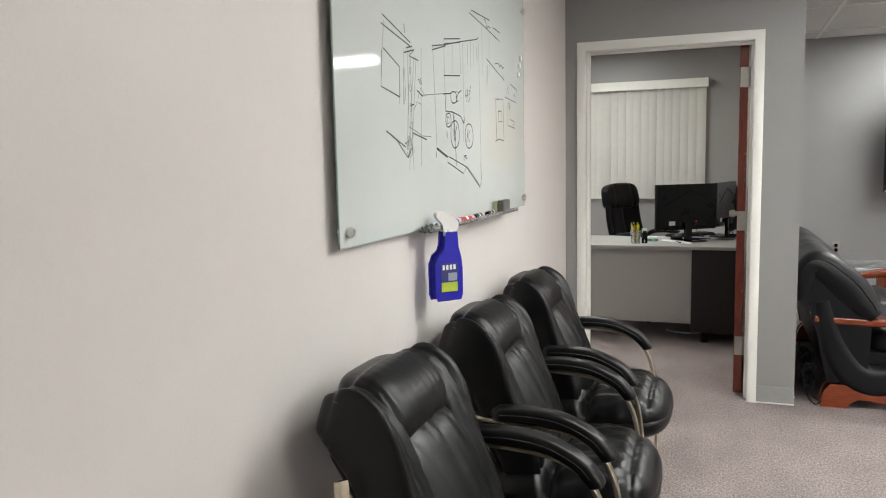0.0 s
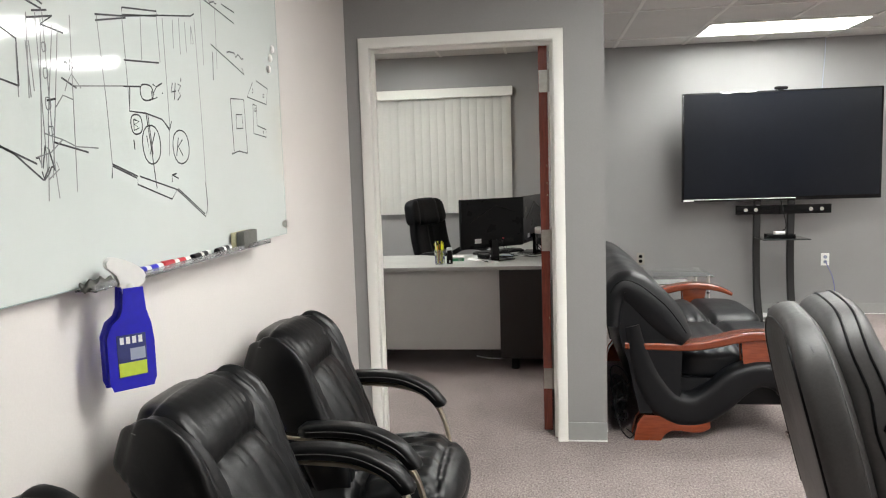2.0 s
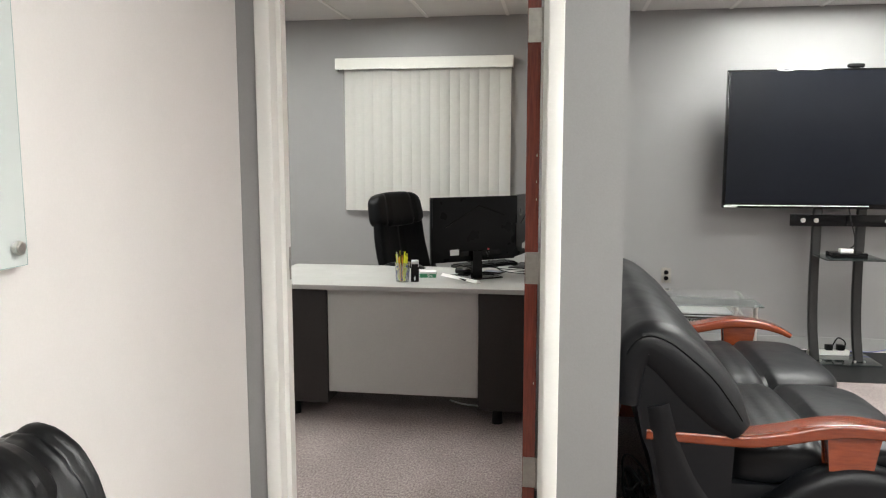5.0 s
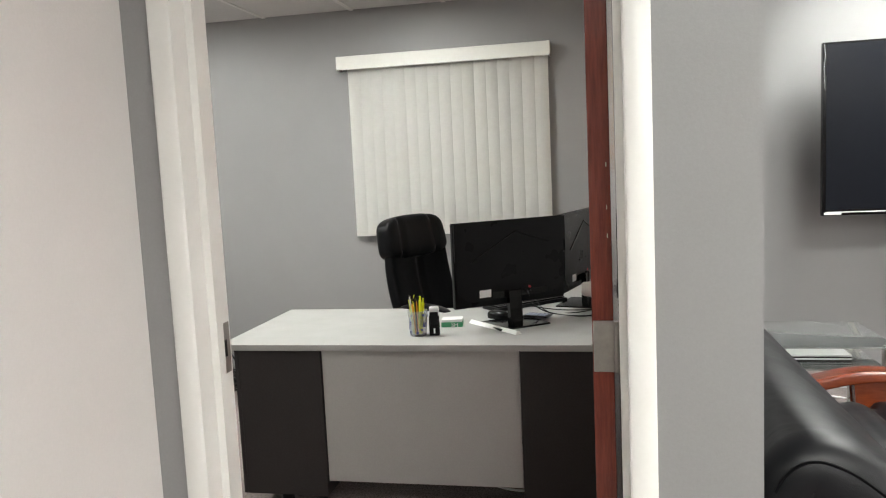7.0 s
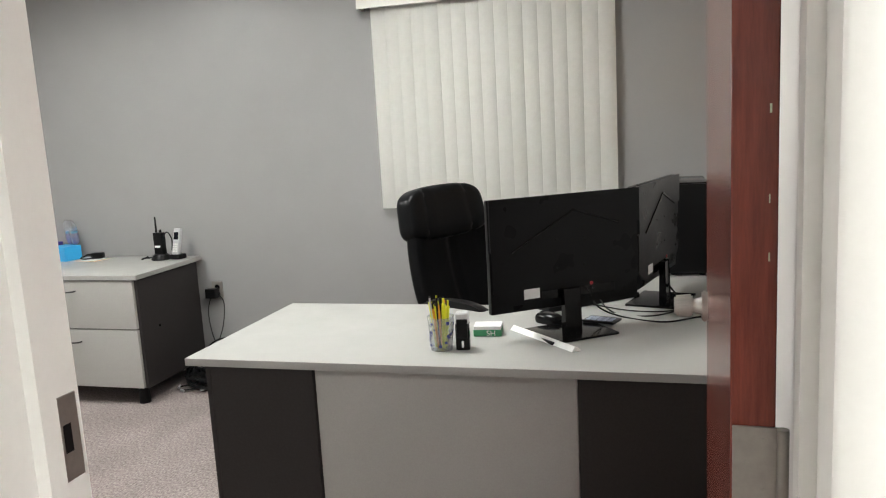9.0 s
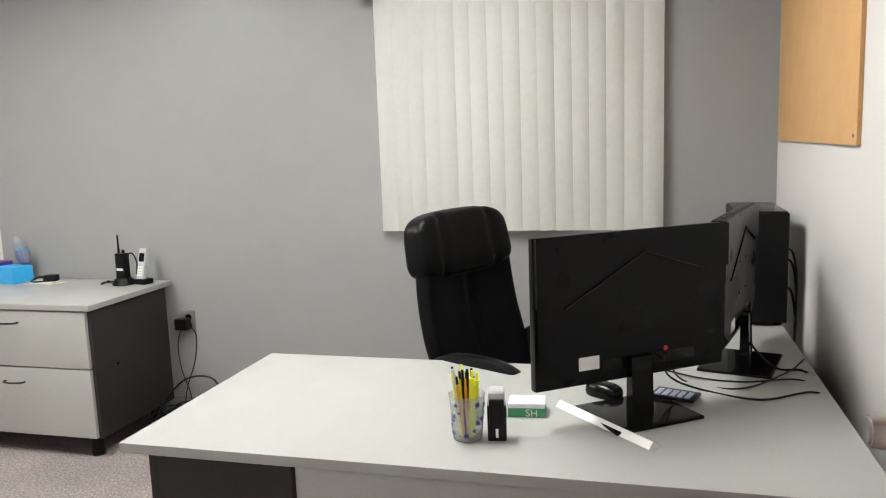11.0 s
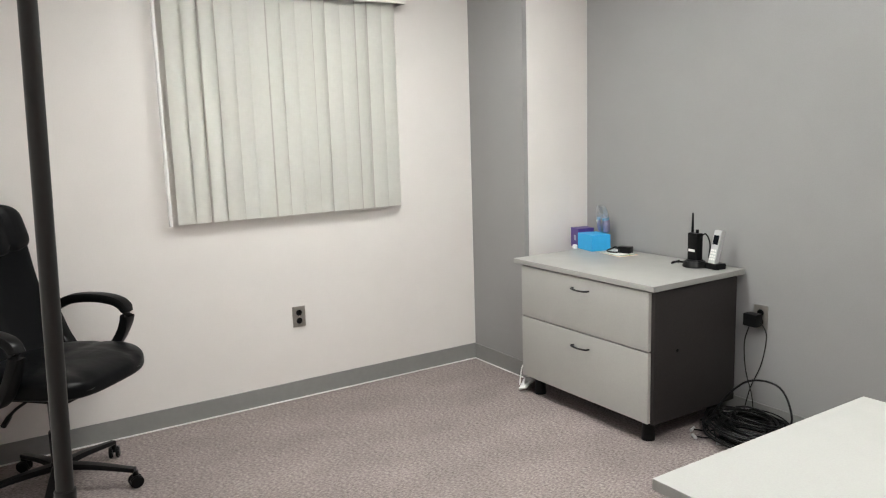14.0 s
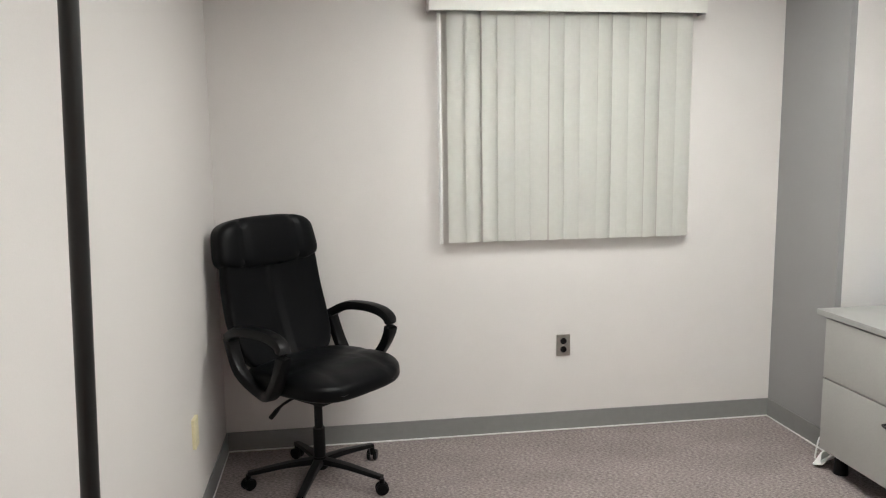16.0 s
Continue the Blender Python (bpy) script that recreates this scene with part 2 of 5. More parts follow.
def sweep(points, r, sides=8, n=6, flat=None, up=(0, 0, 1), closed=False, bm=None, taper=None):
    """A tube or, with flat=(width, height), a rounded bar along a smooth path."""
    path = smooth_path(points, n) if n > 1 else [Vector(q) for q in points]
    own = bmesh.new()
    rings = []
    last = Vector(up)
    for i, c in enumerate(path):
        d = (path[min(i + 1, len(path) - 1)] - path[max(i - 1, 0)]).normalized()
        side = d.cross(last)
        if side.length < 1e-4:
            side = d.cross(Vector((1, 0.1, 0)))
        side.normalize()
        u = side.cross(d).normalized()
        if flat is None:
            last = u
        k = taper(i / (len(path) - 1)) if taper else 1.0
        ring = []
        for s in range(sides):
            a = 2 * math.pi * (s + 0.5) / sides
            ca, sa = math.cos(a), math.sin(a)
            if flat:
                e = 0.45
                ca, sa = math.copysign(abs(ca) ** e, ca) * flat[0] / 2, math.copysign(abs(sa) ** e, sa) * flat[1] / 2
            else:
                ca, sa = ca * r, sa * r
            ring.append(own.verts.new(c + side * ca * k + u * sa * k))
        rings.append(ring)
    for a, b in zip(rings, rings[1:]):
        for s in range(sides):
            own.faces.new((a[s], a[(s + 1) % sides], b[(s + 1) % sides], b[s]))
    own.faces.new(rings[0])
    own.faces.new(rings[-1])
    return join(bm, own)


def pad(w, d, h, power=4.0, cuts=10, shape=None, bm=None, at=None):
    """A stuffed cushion: a rounded block of size w, d, h about its centre, shaped further by a function of the unit place."""
    own = bmesh.new()
    bmesh.ops.create_cube(own, size=2)
    bmesh.ops.subdivide_edges(own, edges=own.edges[:], cuts=cuts, use_grid_fill=True)
    for v in own.verts:
        x, y, z = v.co
        k = (abs(x) ** power + abs(y) ** power + abs(z) ** power) ** (1 / power)
        q = v.co / k
        p = Vector((q.x * w / 2, q.y * d / 2, q.z * h / 2))
        v.co = shape(q, p) if shape else p
    if at is not None:
        own.transform(at)
    return join(bm, own)


def outline(points, depth, axis="y", bevel=0.0, n=1, bm=None, seg=2):
    """A closed outline of (a, b) places, drawn out over depth=(from, to) along the axis."""
    pts = [(p.x, p.y) for p in smooth_path([(a, b, 0) for a, b in points] + [(*points[0], 0)], n)[:-1]] if n > 1 else points
    own = bmesh.new()
    at = {"y": lambda a, b, c: (a, c, b), "x": lambda a, b, c: (c, a, b), "z": lambda a, b, c: (a, b, c)}[axis]
    lo = [own.verts.new(at(a, b, depth[0])) for a, b in pts]
    hi = [own.verts.new(at(a, b, depth[1])) for a, b in pts]
    k = len(pts)
    f0, f1 = own.faces.new(lo), own.faces.new(hi[::-1])
    for i in range(k):
        own.faces.new((lo[i], lo[(i + 1) % k], hi[(i + 1) % k], hi[i]))
    if bevel:
        own.normal_update()
        bmesh.ops.bevel(own, geom=list(f0.edges) + list(f1.edges), offset=bevel, segments=seg, profile=0.6, affect="EDGES")
    bmesh.ops.triangulate(own, faces=[f for f in own.faces if len(f.verts) > 6])
    return join(bm, own)


def ribbon(points, lo, hi, edge=0.03, n=5, bm=None):
    """A padded band: the middle line of (a, b, thickness) drawn over y from lo to hi, with rounded long edges."""
    path = smooth_path(points, n)
    own = bmesh.new()
    rings = []
    for i, c in enumerate(path):
        d = path[min(i + 1, len(path) - 1)] - path[max(i - 1, 0)]
        t = Vector((d.x, d.y, 0)).normalized()
        nx, nz = -t.y, t.x
        th, half = c.z / 2, (hi - lo) / 2
        r = min(edge, th * 0.98)
        vs = []
        for sy, sz, a0 in ((1, 1, 0), (-1, 1, 90), (-1, -1, 180), (1, -1, 270)):
            for k in range(7):
                a = radians(a0 + 15 * k)
                w, h = sy * (half - r) + r * math.cos(a), sz * (th - r) + r * math.sin(a)
                vs.append(own.verts.new((c.x + nx * h, (lo + hi) / 2 + w, c.y + nz * h)))
        rings.append(vs)
    k = len(rings[0])
    for a, b in zip(rings, rings[1:]):
        for s in range(k):
            own.faces.new((a[s], a[(s + 1) % k], b[(s + 1) % k], b[s]))
    own.faces.new(rings[0])
    own.faces.new(rings[-1])
    return join(bm, own)


def cyl(x, y, z0, z1, r, r2=None, sides=20, bevel=0.0, bm=None, at=None):
    own = bmesh.new()
    bmesh.ops.create_cone(own, cap_ends=True, segments=sides, radius1=r, radius2=r if r2 is None else r2, depth=z1 - z0)
    if bevel:
        bmesh.ops.bevel(own, geom=[e for e in own.edges if abs(e.verts[0].co.z - e.verts[1].co.z) < 1e-5], offset=bevel, segments=2, affect="EDGES")
    own.transform(Matrix.Translation((x, y, (z0 + z1) / 2)))
    if at is not None:
        own.transform(at)
    return join(bm, own)


# ---- the rooms ----
CEIL, BACK, DOORWALL, LEFT, WEST = 2.475, 8.2, 4.86, -0.808, -4.20
structure("floor", box(-4.4, 7.0, -4.2, 8.4, -0.1, 0), "carpet", "mauve-grey loop-pile carpet through both rooms", "floor")
structure("ceiling", box(-4.4, 7.0, -4.2, 8.4, CEIL, CEIL + 0.1), "ceiling", "off-white mineral-fibre suspended ceiling tiles", "ceiling")
structure("wall_back_office", box(-4.4, 0.43, BACK, BACK + 0.15, 0, CEIL), "wall_grey", "mid-grey painted office wall behind the desk", "wall")
structure("wall_back_lounge", box(0.43, 7.0, BACK, BACK + 0.15, 0, CEIL), "wall_grey", "mid-grey painted wall behind the television", "wall")
structure("wall_board", box(LEFT - 0.12, LEFT, -4.0, DOORWALL, 0, CEIL), "wall_light", "pale warm-grey painted wall carrying the glass board", "wall")
structure("wall_west", box(WEST - 0.15, WEST, 4.7, BACK, 0, CEIL), "wall_light", "pale warm-grey painted office wall with blinds", "wall")
structure("wall_office_side", box(0.37, 0.49, 4.985, BACK, 0, CEIL), "wall_light", "pale painted office side wall beside the desk", "wall")
structure("wall_lounge_side", box(0.49, 0.493, 4.99, BACK, 0, CEIL), "wall_grey", "grey painted wall behind the black sofa", "wall")
structure("wall_east", box(6.0, 6.15, -4.0, BACK, 0, CEIL), "wall_light", "pale painted far side wall of the lounge", "wall")
structure("wall_south", box(LEFT, 6.0, -4.15, -4.0, 0, CEIL), "wall_light", "pale painted rear wall of the lounge", "wall")
FRONT = 4.85
DX0, DX1, DTOP = -0.738, 0.291, 2.095
bm = box(LEFT, DX0 + 0.01, DOORWALL, DOORWALL + 0.06, 0, CEIL)
box(DX1 - 0.01, 0.49, DOORWALL, DOORWALL + 0.125, 0, CEIL, bm=bm)
box(DX0 + 0.01, DX1 - 0.01, DOORWALL, DOORWALL + 0.06, DTOP - 0.01, CEIL, bm=bm)
structure("wall_door", bm, "wall_grey", "mid-grey painted wall round the office doorway", "wall")
bm = box(-0.95, DX0 + 0.01, DOORWALL + 0.06, DOORWALL + 0.125, 0, CEIL)
box(WEST, -0.95, 4.70, FRONT, 0, CEIL, bm=bm)
box(-0.95, LEFT - 0.12, 4.70, DOORWALL + 0.06, 0, CEIL, bm=bm)
box(DX0 + 0.01, DX1 - 0.01, DOORWALL + 0.06, DOORWALL + 0.125, DTOP - 0.01, CEIL, bm=bm)
structure("wall_office_front", bm, "wall_light", "pale painted inner face of the office front wall", "wall")
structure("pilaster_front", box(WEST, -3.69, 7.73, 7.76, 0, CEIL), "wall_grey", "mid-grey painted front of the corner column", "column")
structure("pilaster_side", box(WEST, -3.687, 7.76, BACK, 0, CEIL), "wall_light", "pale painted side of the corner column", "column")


def baseboard(x0, y0, x1, y1, nx, ny, look_of="base"):
    """Vinyl cove base with its pale caulk line, along one wall; (nx, ny) points into the room."""
    t, c = 0.008, 0.012
    bm = box(min(x0, x1, x0 + nx * t, x1 + nx * t), max(x0, x1, x0 + nx * t, x1 + nx * t), min(y0, y1, y0 + ny * t, y1 + ny * t), max(y0, y1, y0 + ny * t, y1 + ny * t), 0.0, 0.1, 0.002, 1)
    ob = structure("baseboard", bm, look_of, "grey vinyl cove baseboard along the carpet", "baseboard")
    bm = box(min(x0, x1, x0 + nx * c, x1 + nx * c), max(x0, x1, x0 + nx * c, x1 + nx * c), min(y0, y1, y0 + ny * c, y1 + ny * c), max(y0, y1, y0 + ny * c, y1 + ny * c), 0.0, 0.007, 0.001, 1)
    part("caulk_line", bm, "base_light", ob)


baseboard(WEST, FRONT, WEST, 7.73, 1, 0)
baseboard(WEST + 0.008, 7.73, -3.69, 7.73, 0, -1)
baseboard(-3.687, 7.74, -3.687, BACK, 1, 0)
baseboard(-3.679, BACK, 0.36, BACK, 0, -1)
baseboard(WEST + 0.008, FRONT, -0.95, FRONT, 0, 1)
baseboard(0.37, 5.0, 0.37, BACK - 0.01, -1, 0)
baseboard(LEFT, -4.0, LEFT, DOORWALL - 0.01, 1, 0, "base_lounge")
baseboard(DX1, DOORWALL, 0.49, DOORWALL, 0, -1, "base_lounge")
baseboard(0.493, 5.0, 0.493, BACK - 0.01, 1, 0, "base_lounge")
baseboard(0.505, BACK, 6.0, BACK, 0, -1, "base_lounge")


# Suspended grid: bars on a 0.61 by 1.22 m raster, hung 4 mm under the tiles.
def ceiling_grid(x0, x1, y0, y1, ox, oy):
    bm = bmesh.new()
    k = math.ceil((x0 - ox) / 0.61)
    while ox + k * 0.61 < x1:
        x = ox + k * 0.61
        box(x - 0.012, x + 0.012, y0, y1, CEIL - 0.006, CEIL + 0.01, bm=bm)
        k += 1
    k = math.ceil((y0 - oy) / 1.22)
    while oy + k * 1.22 < y1:
        y = oy + k * 1.22
        box(x0, x1, y - 0.012, y + 0.012, CEIL - 0.008, CEIL + 0.01, bm=bm)
        k += 1
    return bm


structure("ceiling_grid_office", ceiling_grid(WEST, 0.37, 4.86, BACK, -0.735, 7.29), "grid", "white metal ceiling grid in the office", "ceiling grid")
structure("ceiling_grid_lounge", ceiling_grid(0.493, 6.0, -4.0, BACK, 1.47, 7.75), "grid", "white metal ceiling grid in the lounge", "ceiling grid")
structure("ceiling_grid_passage", ceiling_grid(LEFT, 0.493, -4.0, DOORWALL, 1.47, 7.75), "grid", "white metal ceiling grid by the doorway", "ceiling grid")


def troffer(x0, x1, y0, y1, lit="panel"):
    ob = thing("ceiling_light", "lit white recessed fluorescent ceiling panel", "ceiling light", pose((x0 + x1) / 2, (y0 + y1) / 2, CEIL - 0.012), "ceiling panels")
    a, b = (x1 - x0) / 2, (y1 - y0) / 2
    bm = box(-a, a, -b, -b + 0.025, -0.004, 0.012, 0.002, 1)
    box(-a, a, b - 0.025, b, -0.004, 0.012, 0.002, 1, bm)
    box(-a, -a + 0.025, -b + 0.025, b - 0.025, -0.004, 0.012, 0.002, 1, bm)
    box(a - 0.025, a, -b + 0.025, b - 0.025, -0.004, 0.012, 0.002, 1, bm)
    part("frame", bm, "grid", ob)
    part("diffuser", box(-a + 0.025, a - 0.025, -b + 0.025, b - 0.025, 0, 0.008), lit, ob, "glowing prismatic diffuser")


# The last four are unseen, added to brighten the lounge and door wall.
for x, y in ((1.47, 7.16), (1.47, 5.5), (1.47, 3.05), (0.25, 2.6), (2.69, 0.4), (1.47, -2.4)):
    troffer(x, x + 1.22, y, y + 0.59)
# Unseen row along the east side, added as fill light for the lounge.
for y in (6.4, 3.3, -0.4):
    troffer(4.2, 5.42, y, y + 0.59)
troffer(-1.345, -0.735, 6.08, 7.28, "panel_office")
troffer(-3.175, -2.565, 6.08, 7.28, "panel_office")


# ---- doorway and door ----
def door_frame():
    """Pressed-steel frame: face, return and a stop, mitred round the opening."""
    ob = thing("door_1", "white painted steel door frame round the office doorway", "door frame", None, "", "structure")
    prof = [(0, 0.013), (0, -0.012), (0.006, -0.016), (0.046, -0.016), (0.052, -0.012), (0.052, 0.05), (0.067, 0.056), (0.067, 0.085), (0.055, 0.09), (0.055, 0.137), (0.0, 0.137), (0, 0.124), (0.012, 0.124), (0.012, 0.013)]
    own = bmesh.new()
    corners = [(DX0, 0.0, 1, 0), (DX0, DTOP, 1, -1), (DX1, DTOP, -1, -1), (DX1, 0.0, -1, 0)]
    rings = [[own.verts.new((x + sx * a, DOORWALL + b, z + sz * a)) for a, b in prof] for x, z, sx, sz in corners]
    k = len(prof)
    for a, b in zip(rings, rings[1:]):
        for i in range(k):
            own.faces.new((a[i], a[(i + 1) % k], b[(i + 1) % k], b[i]))
    part("frame", own, "frame", ob)
    bm = box(DX0 + 0.0555, DX0 + 0.0585, 4.948, 4.988, 0.975, 1.095, 0.001, 1)
    st = part("strike_plate", bm, "stainless", ob, "dull steel strike plate with a dark latch slot")
    part("latch_slot", box(DX0 + 0.0585, DX0 + 0.0592, 4.958, 4.972, 1.015, 1.055), "cable", st)


door_frame()
leaf = thing("door_leaf", "mahogany-red wooden office door standing wide open", "door", pose(0.168, 4.985, 0, 0, 0, -2.0))
part("panel", box(0, 0.045, 0.002, 0.9, 0.012, 2.035, 0.0015, 1), "mahogany", leaf)
for z in (0.24, 0.98, 1.80):
    hg = part("hinge", box(0.002, 0.05, -0.0015, 0.002, z, z + 0.112, 0.001, 1), "stainless", leaf, "satin steel butt hinge")
    part("knuckle", cyl(0.052, -0.004, z, z + 0.112, 0.006, sides=12), "stainless", hg)
    for dx, dz in ((0.012, 0.015), (0.03, 0.04), (0.012, 0.07), (0.03, 0.097)):
        part("screw", cyl(0, 0, 0, 0.0015, 0.0035, sides=10, at=pose(dx + 0.004, -0.0012, z + dz, 90)), "stainless", hg)
bm = cyl(0, 0, 0, 0.012, 0.033, bevel=0.003, at=pose(0, 0.84, 1.02, 0, -90))
cyl(0, 0, 0.01, 0.03, 0.02, 0.014, bm=bm, at=pose(0, 0.84, 1.02, 0, -90))
cyl(0, 0, 0.03, 0.068, 0.026, 0.022, bevel=0.004, bm=bm, at=pose(0, 0.84, 1.02, 0, -90))
part("knob", bm, "steel", leaf, "brushed steel door knob")
bm = cyl(0, 0, 0.0, 0.012, 0.033, bevel=0.003, at=pose(0.045, 0.84, 1.02, 0, 90))
cyl(0, 0, 0.01, 0.05, 0.012, bm=bm, at=pose(0.045, 0.84, 1.02, 0, 90))
cyl(0, 0, 0.045, 0.065, 0.026, 0.022, bevel=0.004, bm=bm, at=pose(0.045, 0.84, 1.02, 0, 90))
part("knob", bm, "dark_metal", leaf, "dark outer door knob")
for z, w in ((1.42, 0.002), (1.33, 0.0012), (1.27, 0.0015), (0.62, 0.0015)):
    part("chip", box(0.036, 0.036 + w, 0.0008, 0.003, z, z + 0.009), "sponge", leaf, "pale chip in the varnish")


# ---- blinds ----
def blind(name, length, top, bottom, slats, seed, at, gap=(), over=(0.03, 0.03)):
    """Vertical vinyl blind. It hangs in its local x-z plane, facing -y."""
    ob = thing(name, "closed off-white vertical vinyl blind under a boxed valance", "window blind", at)
    rng = random.Random(seed)
    own = bmesh.new()
    prof = [(-0.105, top - 0.085), (-0.105, top - 0.004), (-0.101, top), (0.0, top), (0.0, top - 0.006), (-0.098, top - 0.006), (-0.099, top - 0.085)]
    outline([(b, a) for b, a in prof], (-over[0], length + over[1]), "x", bm=own)
    va = part("valance", own, "valance", ob, "glossy off-white boxed valance")
    part("end_cap", box(-over[0] - 0.003, -over[0] + 0.001, -0.105, 0, top - 0.085, top), "valance", va)
    part("end_cap", box(length + over[1] - 0.001, length + over[1] + 0.003, -0.105, 0, top - 0.085, top), "valance", va)
    part("headrail", box(0, length, -0.075, -0.045, top - 0.05, top - 0.02, 0.003, 1), "valance", ob)
    step = length / slats
    for i in range(slats):
        own = bmesh.new()
        turn = radians(rng.uniform(-1, 11) if i not in gap else rng.uniform(17, 24))
        off = rng.uniform(-0.003, 0.003)
        cols = []
        lean = rng.uniform(-0.003, 0.003)
        for k in range(7):
            u = (k / 6 - 0.5) * 0.089
            bow = -0.007 * (1 - (2 * k / 6 - 1) ** 2)
            x, y = u * math.cos(turn) - bow * math.sin(turn), u * math.sin(turn) + bow * math.cos(turn)
            cols.append([own.verts.new((step * (i + 0.5) + x + off + lean * (1 - j / 4), -0.05 + y, bottom + (top - 0.05 - bottom) * j / 4)) for j in range(5)])
        for a, b in zip(cols, cols[1:]):
            for j in range(4):
                own.faces.new((a[j], b[j], b[j + 1], a[j + 1]))
        geom = own.faces[:]
        bmesh.ops.solidify(own, geom=geom, thickness=0.0012)
        part("slat", own, "blind", ob)
    return ob


blind("window_blind", 1.27, 2.167, 1.005, 17, 4, pose(-1.367, BACK - 0.003, 0), gap=(4, 10), over=(0.064, 0.02))
blind("window_blind", 1.235, 2.201, 1.018, 15, 9, pose(WEST + 0.003, 5.972, 0, 0, 0, 90), gap=(1, 2, 6, 9, 12), over=(0.09, 0.04))
ob = thing("blind_wand", "thin white blind control wand hanging beside slats", "blind wand", pose(WEST + 0.06, 5.93, 0))
part("rod", cyl(0, 0, 1.015, 2.12, 0.009, sides=8), "white", ob)


# ---- the glass board ----
board = thing("glass_whiteboard", "frosted white glass marker board with faint technical sketches", "whiteboard", pose(LEFT, 0, 0))
B0, B1, BZ0, BZ1 = 1.915, 3.742, 1.203, 2.32
part("pane", box(0.024, 0.0275, B0, B1, BZ0, BZ1), "board", board)
bm = box(0.0235, 0.028, B0 - 0.0015, B0, BZ0, BZ1)
box(0.0235, 0.028, B1, B1 + 0.0015, BZ0, BZ1, bm=bm)
box(0.0235, 0.028, B0, B1, BZ0 - 0.0015, BZ0, bm=bm)
part("edge", bm, "board_edge", board, "green glass edge")
for y, z in ((1.958, 1.24), (3.709, 1.24), (1.958, 2.28), (3.709, 2.08)):
    bm = cyl(0, 0, 0, 0.043, 0.011, bevel=0.002, at=pose(0, y, z, 0, 90))
    cyl(0, 0, 0.032, 0.045, 0.014, bevel=0.003, bm=bm, at=pose(0, y, z, 0, 90))
    part("standoff", bm, "steel", board, "round steel standoff bolt")


def stroke(points, faint=False, width=0.004, n=1):
    """One marker line on the board, as (y, z) places."""
    own = bmesh.new()
    path = [Vector((0, y, z)) for y, z in points]
    last = None
    for i, c in enumerate(path):
        d = (path[min(i + 1, len(path) - 1)] - path[max(i - 1, 0)]).normalized()
        side = Vector((0, -d.z, d.y)) * width / 2
        a, b = own.verts.new(c + side + Vector((0.0279, 0, 0))), own.verts.new(c - side + Vector((0.0279, 0, 0)))
        if last:
            own.faces.new((last[0], a, b, last[1]))
        last = (a, b)
    return own


def sketch(lines, faint, name):
    bm = bmesh.new()
    for pts in lines:
        join(bm, stroke(pts, width=0.003 if faint else 0.0042))
    tagged(part(name, bm, "ink_faint" if faint else "ink", board, "faint marker sketch" if faint else "dark marker sketch"), kind="stuff")


rng = random.Random(3)


def scribble(y, z, w, h, k):
    return [(y + w * (i / k + rng.uniform(-0.12, 0.12)), z + h * rng.uniform(-0.5, 0.5)) for i in range(k + 1)]


# an upright bracket drawn in perspective
sketch([[(2.19, 1.79), (2.39, 1.755)], [(2.2, 1.815), (2.395, 1.765)], [(2.2, 1.725), (2.31, 1.686), (2.307, 1.6)], [(2.192, 1.72), (2.18, 1.62), (2.307, 1.6)], [(2.36, 1.746), (2.407, 1.756)],
        [(2.343, 1.73), (2.423, 1.748), (2.383, 1.725), (2.455, 1.72)], [(2.207, 1.5), (2.277, 1.476), (2.355, 1.426)], [(2.207, 1.5), (2.34, 1.457)], [(2.355, 1.426), (2.376, 1.452)],
        [(2.396, 1.5), (2.51, 1.482)], [(2.35, 1.813), (2.352, 1.787)], [(2.436, 1.63), (2.485, 1.614)], [(2.384, 1.58), (2.414, 1.586)]], False, "drawing")
sketch([scribble(2.45, 1.66, 0.03, 0.03, 4), scribble(2.33, 1.47, 0.06, 0.06, 5), scribble(2.35, 1.44, 0.04, 0.03, 4)], False, "drawing")
sketch([[(2.21, 1.8), (2.192, 1.717)], [(2.344, 1.74), (2.333, 1.58)], [(2.385, 1.735), (2.352, 1.45)], [(2.42, 1.73), (2.385, 1.55), (2.366, 1.385)], [(2.437, 1.73), (2.385, 1.43)], [(2.308, 1.676), (2.304, 1.58)], [(2.48, 1.76), (2.46, 1.4)]], True, "construction_line")
# a tall cabinet with circled marks


def ring(y, z, ry, rz):
    return [(y + ry * math.cos(0.35 * k), z + rz * math.sin(0.35 * k) + 0.002 * math.sin(k)) for k in range(20)]


sketch([[(2.572, 1.78), (2.682, 1.797), (2.848, 1.83), (3.041, 1.865), (3.062, 1.875)], [(2.685, 1.817), (2.849, 1.84), (2.847, 1.828), (2.683, 1.8), (2.685, 1.817)], [(2.572, 1.767), (2.699, 1.796)], [(2.677, 1.697), (2.843, 1.712)], [(2.668, 1.636), (2.741, 1.643)], [(2.695, 1.638), (2.687, 1.581), (2.761, 1.581), (2.84, 1.571), (2.875, 1.549)], [(2.855, 1.561), (2.875, 1.545), (2.889, 1.569)], [(2.761, 1.581), (2.776, 1.493), (2.79, 1.398)], [(2.769, 1.582), (2.782, 1.483)]], False, "drawing")
sketch([[(2.592, 1.426), (2.597, 1.458), (2.702, 1.429), (2.699, 1.41), (2.864, 1.368), (2.895, 1.392), (2.711, 1.429)], [(2.895, 1.392), (3.057, 1.31), (3.075, 1.343), (3.069, 1.407)], [(2.902, 1.394), (3.053, 1.318)], [(2.599, 1.453), (2.698, 1.425)], [(2.871, 1.412), (2.873, 1.43), (2.908, 1.421)], [(2.873, 1.43), (2.899, 1.434)]], False, "drawing")
